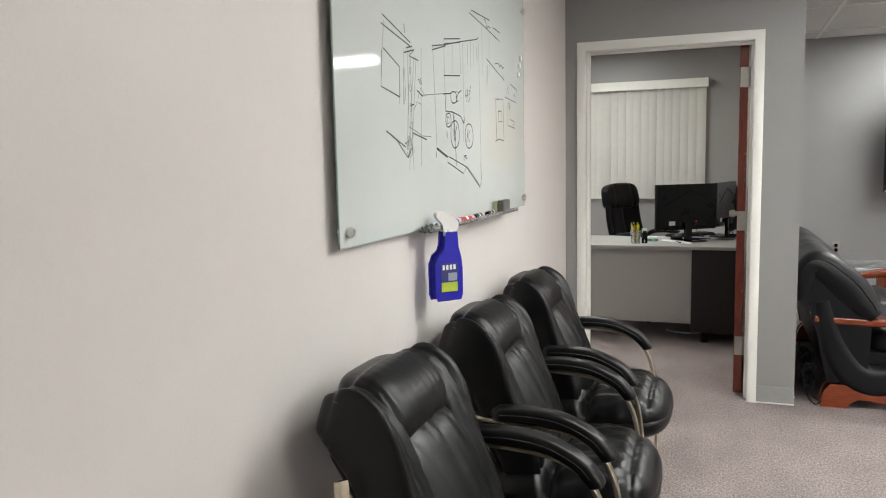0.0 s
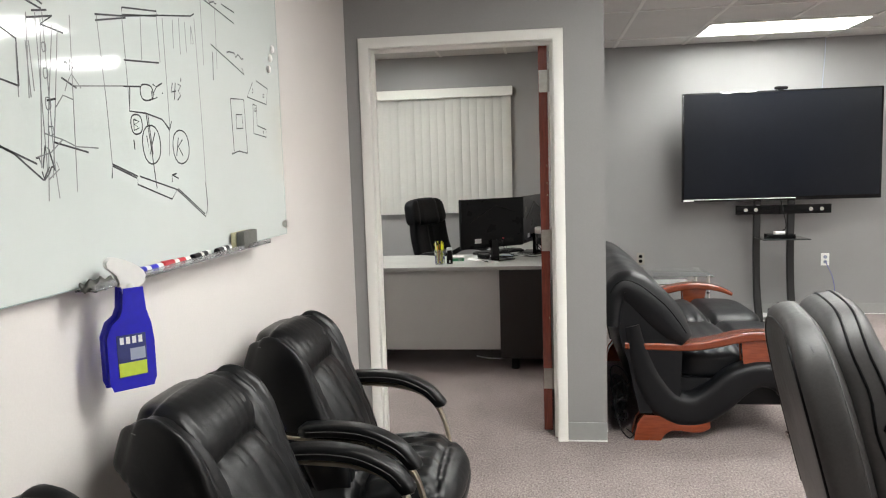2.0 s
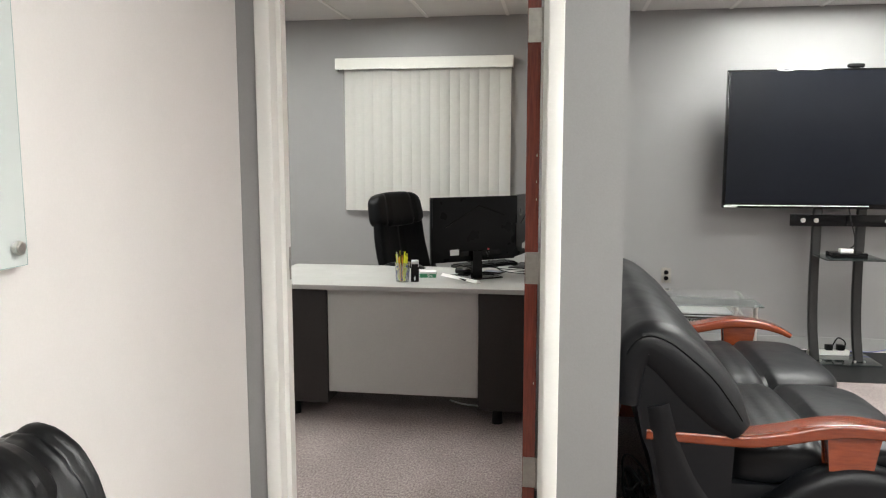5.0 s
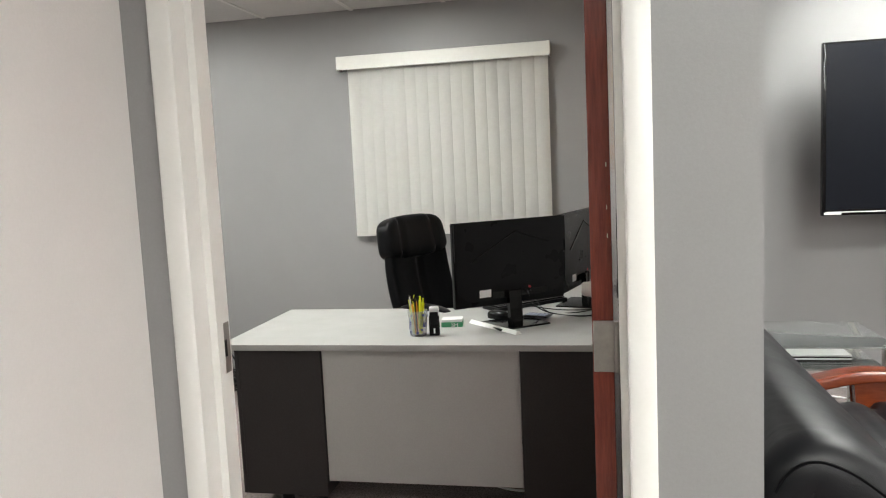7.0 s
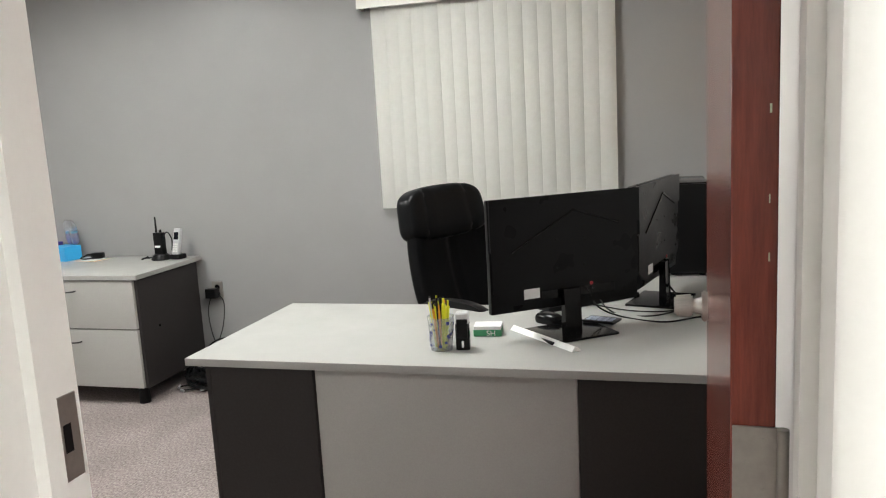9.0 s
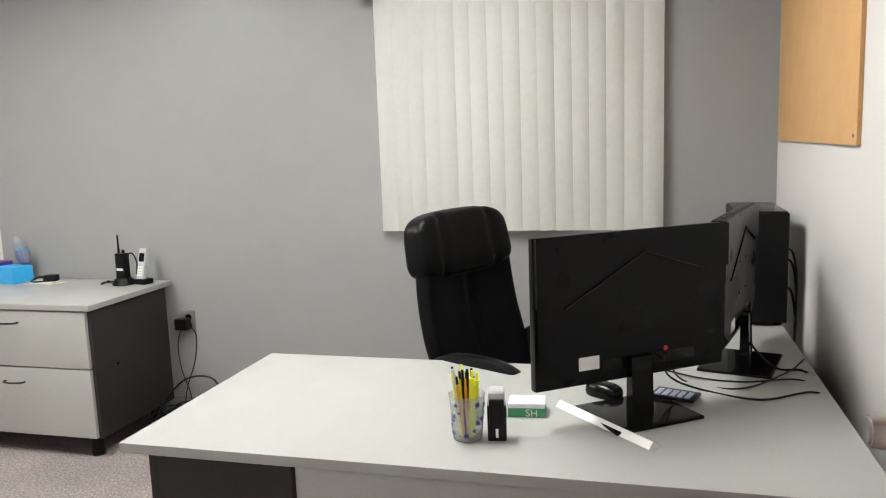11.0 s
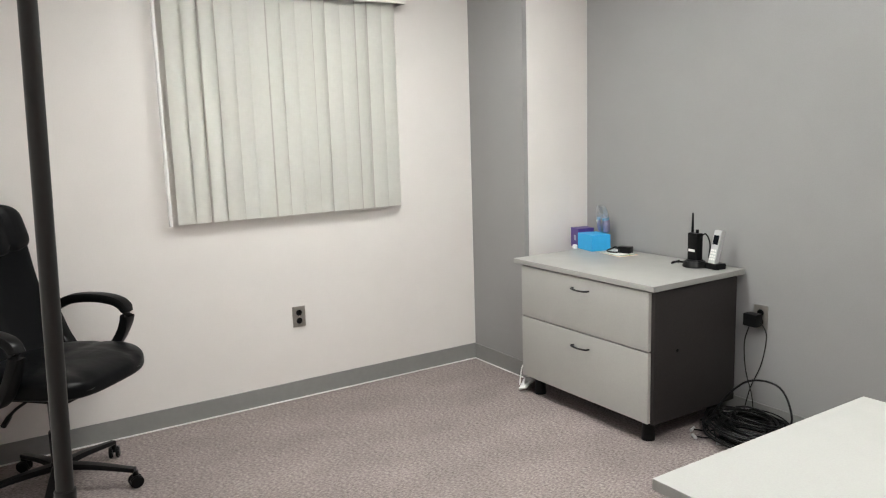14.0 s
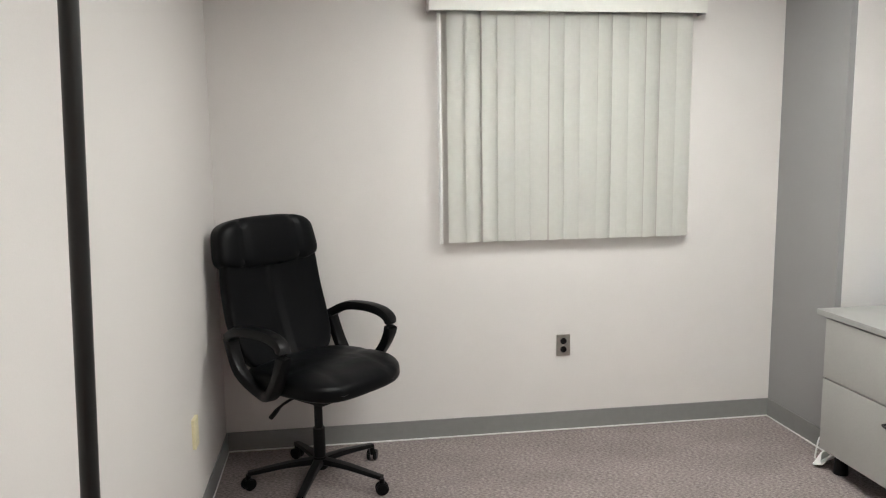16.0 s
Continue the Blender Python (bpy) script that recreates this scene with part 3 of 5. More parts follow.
sketch([[(2.757, 1.527), (2.766, 1.481), (2.798, 1.536)], [(2.921, 1.528), (2.905, 1.48)], [(2.944, 1.524), (2.918, 1.505), (2.942, 1.481)], [(2.908, 1.669), (2.898, 1.645), (2.925, 1.65)], [(2.924, 1.671), (2.913, 1.626)], [(2.937, 1.669), (2.955, 1.667), (2.939, 1.652), (2.951, 1.641), (2.931, 1.626)], [(2.958, 1.688), (2.956, 1.677)], [(2.696, 1.515), (2.698, 1.492)], [(2.702, 1.563), (2.726, 1.559), (2.704, 1.551), (2.725, 1.544), (2.701, 1.537), (2.702, 1.563)], [(2.803, 1.655), (2.822, 1.65), (2.803, 1.632), (2.823, 1.625), (2.797, 1.617), (2.796, 1.638)], [(2.82, 1.65), (2.853, 1.663)], [(2.849, 1.638), (2.853, 1.637)]], False, "drawing")
sketch([ring(*e) for e in ((2.714, 1.552, 0.026, 0.025), (2.779, 1.506, 0.044, 0.049), (2.934, 1.504, 0.046, 0.046), (2.772, 1.632, 0.031, 0.021))], False, "drawing")
sketch([[(2.578, 1.779), (2.592, 1.596), (2.597, 1.458)], [(3.061, 1.863), (3.071, 1.545), (3.071, 1.315)], [(2.682, 1.797), (2.688, 1.585)], [(2.766, 1.817), (2.759, 1.707)], [(2.845, 1.828), (2.85, 1.714)], [(2.876, 1.829), (2.878, 1.568), (2.865, 1.48)], [(2.931, 1.834), (2.927, 1.76)], [(2.967, 1.846), (2.965, 1.75)], [(3.001, 1.841), (3.002, 1.761)], [(3.037, 1.837), (3.048, 1.792), (3.032, 1.787), (3.037, 1.837)], [(2.473, 1.617), (2.669, 1.637)]], True, "construction_line")
sketch([[(2.37, 1.745), (2.369, 1.438)], [(2.392, 1.749), (2.393, 1.461), (2.4, 1.389)], [(2.336, 1.687), (2.339, 1.582)], [(2.345, 1.688), (2.35, 1.595)], [(2.411, 1.569), (2.437, 1.595), (2.47, 1.589)], [(2.445, 1.604), (2.454, 1.621), (2.471, 1.641), (2.501, 1.615)], [(2.369, 1.516), (2.425, 1.506), (2.47, 1.493), (2.548, 1.492)], [(2.342, 1.47), (2.383, 1.479), (2.425, 1.506)], [(2.37, 1.426), (2.406, 1.447), (2.399, 1.461)]], True, "construction_line")
sketch([ring(*e) for e in ((2.389, 1.683, 0.006, 0.010), (2.388, 1.633, 0.007, 0.011), (2.388, 1.575, 0.008, 0.013), (2.391, 1.522, 0.008, 0.010))], True, "construction_line")
# bent plates
sketch([[(2.958, 1.948), (3.16, 1.925), (3.347, 1.9)], [(2.98, 1.961), (3.212, 1.962)], [(3.163, 1.808), (3.408, 1.749), (3.392, 1.768)], [(3.255, 1.941), (3.353, 1.935)], [(3.172, 1.787), (3.166, 1.704)], scribble(3.14, 1.94, 0.08, 0.04, 6), scribble(3.28, 1.8, 0.12, 0.015, 8)], False, "drawing")
sketch([[(3.108, 1.93), (3.106, 1.74)], [(3.204, 1.92), (3.197, 1.742)]], True, "construction_line")
sketch([[(3.283, 1.662), (3.391, 1.668), (3.399, 1.495)], [(3.283, 1.662), (3.29, 1.499)], [(3.271, 1.491), (3.329, 1.501), (3.399, 1.495)], [(3.321, 1.615), (3.369, 1.618), (3.372, 1.575), (3.318, 1.571), (3.321, 1.615)]], False, "drawing")
sketch([[(3.477, 1.731), (3.425, 1.679), (3.598, 1.668), (3.617, 1.724), (3.511, 1.741)], [(3.473, 1.712), (3.479, 1.7), (3.467, 1.695)], [(3.569, 1.7), (3.581, 1.701), (3.579, 1.692), (3.567, 1.691), (3.569, 1.7)]], False, "drawing")
sketch([[(3.47, 1.659), (3.501, 1.657), (3.499, 1.59), (3.583, 1.58), (3.579, 1.554), (3.463, 1.562), (3.47, 1.659)], [(3.486, 1.647), (3.496, 1.647), (3.491, 1.636), (3.482, 1.637), (3.486, 1.647)], [(3.55, 1.572), (3.558, 1.572), (3.557, 1.565), (3.55, 1.572)]], False, "drawing")


for y, z in ((3.675, 1.869), (3.651, 1.834), (3.63, 1.793)):
    ob = tagged(finish("board_magnet", cyl(0, 0, 0, 0.009, 0.014, bevel=0.003), "white", at=pose(LEFT + 0.0276, y, z, 0, 90)), "round white magnet stuck on the glass board", "magnet", "board magnets")

tray = thing("marker_tray", "slim clear marker tray clipped under the glass board", "tray", pose(LEFT, 0, 0))
part("ledge", box(0.029, 0.075, 2.42, 3.44, 1.196, 1.2, 0.001, 1), "clear", tray)
part("lip", box(0.073, 0.076, 2.42, 3.44, 1.2, 1.212, 0.001, 1), "clear", tray)
for y, c, c2, lab in ((2.66, "blue", "white", "blue-capped white dry-erase marker on the tray"), (2.80, "red", "white", "red-capped white dry-erase marker on the tray"), (2.95, "plastic", "white", "black-capped white dry-erase marker on the tray"), (3.10, "plastic", "white", "black-capped white dry-erase marker on the tray")):
    ob = thing("dry_erase_marker", lab, "marker", pose(LEFT + 0.05, y, 1.2095, -90, 0, rng.uniform(-6, 6)))
    part("barrel", cyl(0, 0, 0, 0.075, 0.0085, sides=14, bevel=0.001), c2, ob)
    part("cap", cyl(0, 0, -0.045, 0.0, 0.0092, sides=14, bevel=0.001), c, ob)
    part("band", cyl(0, 0, 0.02, 0.05, 0.0087, sides=14), c, ob)
ob = thing("board_eraser", "grey felt board eraser with a sponge side", "eraser", pose(LEFT + 0.052, 3.27, 1.2, 0, 0, 4))
part("felt_pad", box(-0.004, 0.022, -0.065, 0.065, 0, 0.052, 0.006), "felt", ob)
part("sponge_pad", box(-0.022, -0.005, -0.065, 0.06, 0, 0.05, 0.006), "sponge", ob)
ob = thing("folded_cloth", "crumpled grey-green cleaning cloth on the marker tray", "cloth", pose(LEFT + 0.05, 2.47, 1.205))
part("fold", pad(0.035, 0.11, 0.02, 3, 5, lambda q, p: p + Vector((0, 0, 0.006 * math.sin(9 * q.y + 5 * q.x)))), "felt", ob)

spray = thing("spray_bottle", "blue board-cleaner spray bottle hung from the tray", "spray bottle", pose(LEFT + 0.08, 2.515, 0.982, 0, 0, -40) @ Matrix.Diagonal((0.86, 0.82, 0.9, 1)))


own = outline([(-0.045, 0.0), (0.045, 0.0), (0.05, 0.012), (0.05, 0.1), (0.045, 0.14), (0.034, 0.175), (0.03, 0.222), (-0.002, 0.222), (-0.006, 0.18), (-0.016, 0.158), (-0.038, 0.142), (-0.05, 0.115), (-0.05, 0.012)], (-0.027, 0.027), "x", 0.011, 1, seg=4)
part("body", own, "blue", spray, "glossy deep-blue bottle with a slanted neck")
own = cyl(0, 0.014, 0.215, 0.242, 0.0175, sides=24, bevel=0.002)
outline([(-0.006, 0.238), (0.034, 0.238), (0.048, 0.25), (0.046, 0.266), (0.02, 0.285), (-0.018, 0.3), (-0.034, 0.298), (-0.036, 0.286), (-0.014, 0.266)], (-0.0135, 0.0135), "x", 0.006, 2, own, 3)
part("trigger_head", own, "white", spray, "white trigger spray head")
part("label", box(0.0262, 0.0285, -0.038, 0.038, 0.02, 0.122, 0.001, 1), "navy", spray, "navy and lime label")
part("lime_band", box(0.0284, 0.0291, -0.036, 0.036, 0.022, 0.055), "yellow_green", spray)
part("print_block", box(0.0284, 0.0291, -0.005, 0.034, 0.06, 0.088), "paper_grey", spray)
for k in range(4):
    part("print_mark", box(0.0284, 0.0292, -0.03 + k * 0.016, -0.02 + k * 0.016, 0.1, 0.117), "white", spray)


# ---- seats along the wall ----
def crease(q, at, width, depth):
    return -depth * math.exp(-((q - at) / width) ** 2)


SPINE = smooth_path([(0.005, 0.38, 0), (-0.03, 0.50, 0), (-0.07, 0.61, 0), (-0.115, 0.70, 0), (-0.16, 0.782, 0), (-0.208, 0.84, 0), (-0.25, 0.858, 0)], 8)


def on_back(u, off):
    """The place at share u of the reclined back line, off metres in front of it, as (x, z)."""
    f = min(max(u, 0.0), 1.0) * (len(SPINE) - 1)
    i = min(int(f), len(SPINE) - 2)
    p = SPINE[i].lerp(SPINE[i + 1], f - i)
    d = (SPINE[min(i + 2, len(SPINE) - 1)] - SPINE[max(i - 1, 0)]).normalized()
    return p.x + d.y * off + (u - min(u, 1.0)) * d.x, p.y - d.x * off + (u - min(u, 1.0)) * d.y


def back_pad(u0, u1, y0, y1, thick, base, power, cuts, relief):
    """A stuffed pad lying on the reclined back line, between two shares of it and two widths."""
    own = bmesh.new()
    bmesh.ops.create_cube(own, size=2)
    bmesh.ops.subdivide_edges(own, edges=own.edges[:], cuts=cuts, use_grid_fill=True)
    for v in own.verts:
        x, y, z = v.co
        q = v.co / (abs(x) ** power + abs(y) ** power + abs(z) ** power) ** (1 / power)
        u = (u0 + u1) / 2 + q.z * (u1 - u0) / 2
        px, pz = on_back(u, base + q.x * thick / 2 + (relief(q) if q.x > 0 else 0))
        v.co = Vector((px, (y0 + y1) / 2 + q.y * (y1 - y0) / 2 * (1 - 0.10 * max(0, u - 0.8) / 0.2), pz))
    return own


def guest_chair(at):
    """Padded leather guest chair; it faces local +x and reclines towards -x."""
    ob = thing("guest_chair", "black padded leather guest chair on a champagne metal frame", "chair", at, "guest chairs by the wall")

    def seat(q, p):
        z = p.z
        if q.z > 0:
            z += 0.022 * (1 - q.y ** 2) + crease(q.x, -0.12, 0.085, 0.05) + crease(q.x, 0.72, 0.05, 0.012)
            z += (0.005 * math.sin(23 * q.y + 4 * q.x) + 0.0035 * math.sin(37 * q.y - 9 * q.x)) * max(0, 1 - abs(q.x - 0.3) * 1.6)
            z -= 0.05 * max(0, q.x - 0.45) ** 2 * 3
        side = crease(q.z, 0.05, 0.12, 0.01)
        return Vector((p.x + side * max(0, q.x), p.y + side * q.y + 0.003 * math.sin(24 * q.x) * q.y, z))
    part("seat", pad(0.55, 0.53, 0.19, 3.4, 44, seat, at=pose(0.10, 0, 0.405, 0, -4)), "leather", ob, "plump black leather seat with two lobes and folds")

    def lower(q):
        pull = 1 - min(1, (q.z + 1) / 2)
        r = 0.022 * (1 - q.y ** 2) + crease(q.y, 0, 0.05, 0.008)
        r += (0.0018 * math.sin(19 * q.y + 3 * q.z) + 0.0012 * math.sin(37 * q.y + 8 * q.z)) * (0.4 + 0.6 * (1 - pull))
        return r
    part("lower_cushion", back_pad(0.08, 0.69, -0.19, 0.19, 0.11, 0.014, 3.4, 24, lower), "leather", ob, "black leather lumbar cushion with gathered folds")

    def upper(q):
        r = 0.03 * (1 - q.z ** 2) * (1 - 0.3 * q.y ** 2)
        return r + (0.0016 * math.sin(30 * q.y) + 0.0012 * math.sin(47 * q.y + 2)) * max(0, 1 - abs(q.z + 0.35))
    part("upper_cushion", back_pad(0.63, 1.05, -0.16, 0.16, 0.11, 0.022, 5.0, 24, upper), "leather", ob, "rounded black leather head cushion")
    for s in (-1, 1):
        def wing(q):
            return (0.014 + 0.034 * max(0, s * q.y)) * math.exp(-((q.z - 0.5) / 0.5) ** 2) + crease(q.y * s, 0.35, 0.09, 0.006) + 0.002 * math.sin(30 * q.z) * (1 - q.y ** 2)
        y0, y1 = sorted((s * 0.12, s * 0.228))
        wp = part("side_wing", back_pad(0.08, 1.03, y0, y1, 0.13, 0.006, 5.5, 22, wing), "leather", ob, "stitched black leather side wing")
        stitch = bmesh.new()
        for k in range(52):
            u = 0.2 + 0.78 * k / 52
            (ax, az), (bx2, bz) = on_back(u, 0.06), on_back(u + 0.009, 0.06)
            sweep([(ax, s * 0.2205, az), (bx2, s * 0.2205, bz)], 0.0013, 5, 1, bm=stitch)
        tagged(part("stitching", stitch, "thread", wp, "grey stitching"), kind="stuff")
    part("back_shell", back_pad(0.08, 1.0, -0.195, 0.195, 0.07, -0.065, 4, 12, lambda q: 0.0), "leather", ob)
    for s in (-1, 1):
        y = s * 0.285
        bm = sweep([(-0.17, y * 0.96, 0.668), (-0.1, y, 0.66), (0.0, y, 0.656), (0.12, y, 0.645), (0.21, y, 0.605), (0.262, y, 0.52), (0.285, y, 0.38), (0.29, y, 0.2), (0.285, y, 0.035), (0.23, y, 0.014), (-0.15, y, 0.014), (-0.31, y, 0.014)], 0, 12, 5, flat=(0.03, 0.014))
        part("arm_frame", bm, "champagne", ob, "flat champagne metal arm and sled leg")
        bm = sweep([(-0.085, y, 0.678), (-0.05, y, 0.684), (0.03, y, 0.686), (0.12, y, 0.674), (0.2, y, 0.637), (0.245, y, 0.59), (0.252, y, 0.575)], 0, 18, 6, flat=(0.06, 0.04), taper=lambda t: min(1.0, 0.62 + 3.5 * t, 0.62 + 4.5 * (1 - t)))
        ap = part("arm_pad", bm, "leather", ob, "padded black leather armrest with a stitched edge")
        for e in (-1, 1):
            part("seam", sweep([(-0.06, y + e * 0.0295, 0.684), (0.03, y + e * 0.0302, 0.687), (0.12, y + e * 0.0302, 0.675), (0.2, y + e * 0.0302, 0.638), (0.238, y + e * 0.0285, 0.6)], 0.0015, 5, 5), "thread", ap)
        part("back_post", sweep([(-0.19, y * 0.93, 0.76), (-0.175, y * 0.97, 0.67), (-0.14, y * 0.97, 0.5), (-0.1, y * 0.93, 0.36), (-0.07, y * 0.8, 0.33)], 0, 10, 5, flat=(0.034, 0.014)), "champagne", ob)
    part("cross_bar", sweep([(0.2, -0.275, 0.31), (0.2, 0.275, 0.31)], 0.012, 10, 1), "champagne", ob)
    part("cross_bar", sweep([(-0.08, -0.25, 0.335), (-0.08, 0.25, 0.335)], 0.012, 10, 1), "champagne", ob)
    return ob


first = guest_chair(pose(-0.452, 3.35, 0, 0, 0, 0))
copy_thing(first, pose(-0.437, 2.61, 0, 0, 0, 1))
copy_thing(first, pose(-0.437, 1.86, 0))


# ---- swivel chairs ----
def swivel_chair(at, label, lift=0.0):
    """High-backed swivel chair; it faces local +x."""
    ob = thing("office_chair", label, "office chair", at, "swivel chairs")
    base = part("star_base", cyl(0, 0, 0.07, 0.13, 0.035, 0.03, bevel=0.004), "plastic", ob, "black five-spoke base")
    for k in range(5):
        a = radians(72 * k + 14)
        c, s = math.cos(a), math.sin(a)
        bm = sweep([(0.02 * c, 0.02 * s, 0.105), (0.14 * c, 0.14 * s, 0.098), (0.3 * c, 0.3 * s, 0.075)], 0, 10, 4, flat=(0.045, 0.03), taper=lambda t: 1 - 0.35 * t)
        part("spoke", bm, "plastic", base)
        bm = cyl(0, 0, -0.022, -0.006, 0.027, bevel=0.004, at=pose(0.3 * c, 0.3 * s, 0.028, 90, 0, 72 * k + 50))
        cyl(0, 0, 0.006, 0.022, 0.027, bevel=0.004, bm=bm, at=pose(0.3 * c, 0.3 * s, 0.028, 90, 0, 72 * k + 50))
        cyl(0.3 * c, 0.3 * s, 0.03, 0.072, 0.011, bm=bm)
        part("caster", bm, "plastic", base)
    z = lift
    part("seat_pan", box(-0.2, 0.24, -0.2, 0.2, 0.42 + z, 0.445 + z, 0.01), "plastic", ob)
    bm = cyl(0, 0, 0.12, 0.26, 0.026, bevel=0.003)
    cyl(0, 0, 0.25, 0.42 + z, 0.018, bm=bm)
    part("gas_lift", bm, "plastic", ob)
    part("tilt_box", box(-0.1, 0.1, -0.08, 0.08, 0.39 + z, 0.43 + z, 0.01), "plastic", ob)
    part("lever", sweep([(0, -0.06, 0.4 + z), (0.02, -0.2, 0.39 + z), (0.05, -0.29, 0.365 + z)], 0.006, 8, 4, taper=lambda t: 1 if t < 0.7 else 1.7), "plastic", ob)

    def seat(q, p):
        dz = 0.0
        if q.z > 0:
            dz = crease(abs(q.y), 0.5, 0.05, 0.008) * max(0.2, q.x) + crease(q.x, 0.1, 0.06, 0.008) + 0.015 * (1 - q.x ** 2)
        return Vector((p.x, p.y * (1 + 0.04 * q.x), p.z + dz - 0.06 * max(0, q.x - 0.4) ** 2))
    part("seat", pad(0.55, 0.53, 0.105, 3.6, 20, seat, at=pose(0.04, 0, 0.48 + z, 0, -2)), "leather_soft", ob, "black leather waterfall seat")

    def back(q, p):
        x = p.x + 0.05 * q.z ** 2 + (crease(q.y, 0, 0.05, 0.016) if q.x > 0 else 0) - 0.035 * (1 - q.y ** 2)
        return Vector((x, p.y * (1 - 0.05 * abs(q.z + 0.2)), p.z))
    part("backrest", pad(0.09, 0.52, 0.62, 4.5, 26, back, at=pose(-0.25, 0, 0.78 + z, 0, -13)), "leather_soft", ob, "black leather backrest with a centre seam")

    def head(q, p):
        x = p.x - 0.02 * (1 - q.y ** 2)
        for s in (-0.55, 0.55):
            x += crease(q.y, s, 0.05, 0.012) if q.x > 0 else 0
        return Vector((x, p.y * (1 - 0.05 * q.z), p.z + 0.012 * (1 - q.y ** 2) * max(0, q.z)))
    part("headrest", pad(0.125, 0.52, 0.22, 4.4, 24, head, at=pose(-0.297, 0, 1.03 + z, 0, -11)), "leather_soft", ob, "rolled black leather headrest")
    for s in (-1, 1):
        y = s * 0.3
        bm = sweep([(-0.2, y * 0.93, 0.66 + z), (-0.1, y, 0.705 + z), (0.06, y, 0.71 + z), (0.15, y, 0.67 + z), (0.13, y, 0.57 + z), (0.05, y * 0.93, 0.46 + z), (-0.04, y * 0.85, 0.44 + z), (-0.14, y * 0.93, 0.52 + z), (-0.2, y * 0.93, 0.66 + z)], 0, 12, 5, flat=(0.054, 0.042))
        part("armrest", bm, "plastic", ob, "black loop armrest")
    return ob


corner_chair = swivel_chair(pose(-3.775, 5.315, 0, 0, 0, 44) @ Matrix.Diagonal((1.04, 1.05, 1.0, 1)), "black leather swivel chair standing empty in the corner", 0.04)
swivel_chair(pose(-0.525, 7.17, 0, 0, 0, -26) @ Matrix.Diagonal((1.0, 0.94, 1.0, 1)), "black leather swivel chair drawn up behind the desk", 0.04)


# ---- the desk ----
desk = thing("desk", "grey laminate office desk with charcoal pedestals and return", "desk", pose(0, 0, 0))
part("tabletop", box(-1.365, 0.30, 6.19, 6.955, 0.72, 0.745, 0.003), "laminate", desk, "light grey laminate top")
part("return_top", box(-0.28, 0.30, 6.957, 7.95, 0.72, 0.7447, 0.003), "laminate", desk, "light grey laminate return")
part("modesty_panel", box(-0.948, -0.131, 6.262, 6.28, 0.143, 0.72, 0.002), "laminate_front", desk, "pale grey modesty panel")
for x0, x1, lab in ((-1.315, -0.952, "charcoal pedestal"), (-0.127, 0.27, "charcoal pedestal")):
    pe = part("pedestal", box(x0, x1, 6.25, 6.9, 0.08, 0.719, 0.003), "charcoal", desk, lab)
    part("end_panel", box(x0 - 0.018 if x0 < -1 else x1 + 0.001, x0 - 0.001 if x0 < -1 else x1 + 0.018, 6.25, 6.9, 0.08, 0.719, 0.002), "charcoal", pe)
    for x in (x0 + 0.16 if x0 < -1 else x0 + 0.1,):
        for y in (6.3, 6.84):
            part("foot", cyl(x, y, 0, 0.082, 0.03, 0.025), "plastic", pe)
part("return_panel", box(0.25, 0.268, 6.96, 7.93, 0.08, 0.719, 0.002), "charcoal", desk)


def monitor(at, label):
    """Monitor seen from behind: its back faces local -y, its middle stands over the origin."""
    ob = thing("monitor", label, "monitor", at, "desk monitors")
    part("casing", box(-0.27, 0.27, -0.012, 0.012, 0.09, 0.452, 0.005), "monitor", ob, "black textured casing")

    own = outline([(-0.2, 0.118), (0.2, 0.118), (0.262, 0.16), (0.262, 0.345), (0.17, 0.35), (0.02, 0.4), (-0.17, 0.29), (-0.262, 0.285), (-0.262, 0.16)], (-0.023, -0.0115), "y", 0.004, 1)
    part("back_shell", own, "monitor", ob)
    own = outline([(-0.268, 0.29), (-0.17, 0.295), (0.02, 0.405), (0.17, 0.355), (0.268, 0.35), (0.268, 0.45), (-0.268, 0.45)], (-0.028, -0.011), "y", 0.003, 1)
    part("chevron_panel", own, "monitor", ob, "raised chevron panel of the back")
    own = sweep([(-0.2, -0.029, 0.285), (0.02, -0.029, 0.402)], 0, 6, 1, flat=(0.006, 0.006))
    sweep([(0.02, -0.029, 0.402), (0.19, -0.029, 0.347)], 0, 6, 1, flat=(0.006, 0.006), bm=own)
    part("groove", own, "gloss", ob)
    part("screen", box(-0.262, 0.262, 0.0122, 0.014, 0.108, 0.444), "screen", ob)
    part("port_recess", box(-0.1, 0.17, -0.026, -0.02, 0.122, 0.15), "gloss", ob)
    part("rating_label", box(-0.16, -0.105, -0.0245, -0.022, 0.13, 0.162), "paper", ob, "white rating label")
    part("red_button", cyl(0, 0, 0, 0.003, 0.006, at=pose(0.085, -0.023, 0.155, 90)), "red", ob)
    for x in (-0.04, 0.06):
        for z in (0.22, 0.31):
            part("mount_screw", cyl(0, 0, 0, 0.003, 0.003, sides=8, at=pose(x, -0.0225, z, 90)), "gloss", ob)
    part("neck", outline([(-0.05, 0.006), (-0.028, 0.006), (-0.03, 0.15), (-0.045, 0.15)], (-0.03, 0.03), "x", 0.003, 1), "gloss", ob)
    part("foot", box(-0.122, 0.122, -0.125, 0.075, 0, 0.008, 0.003), "gloss", ob)
    return ob


mon = monitor(pose(-0.195, 6.60, 0.7455, 0, 0, 36), "black monitor seen from behind on its stand")
copy_thing(mon, pose(0.085, 7.05, 0.7455, 0, 0, 74.6))

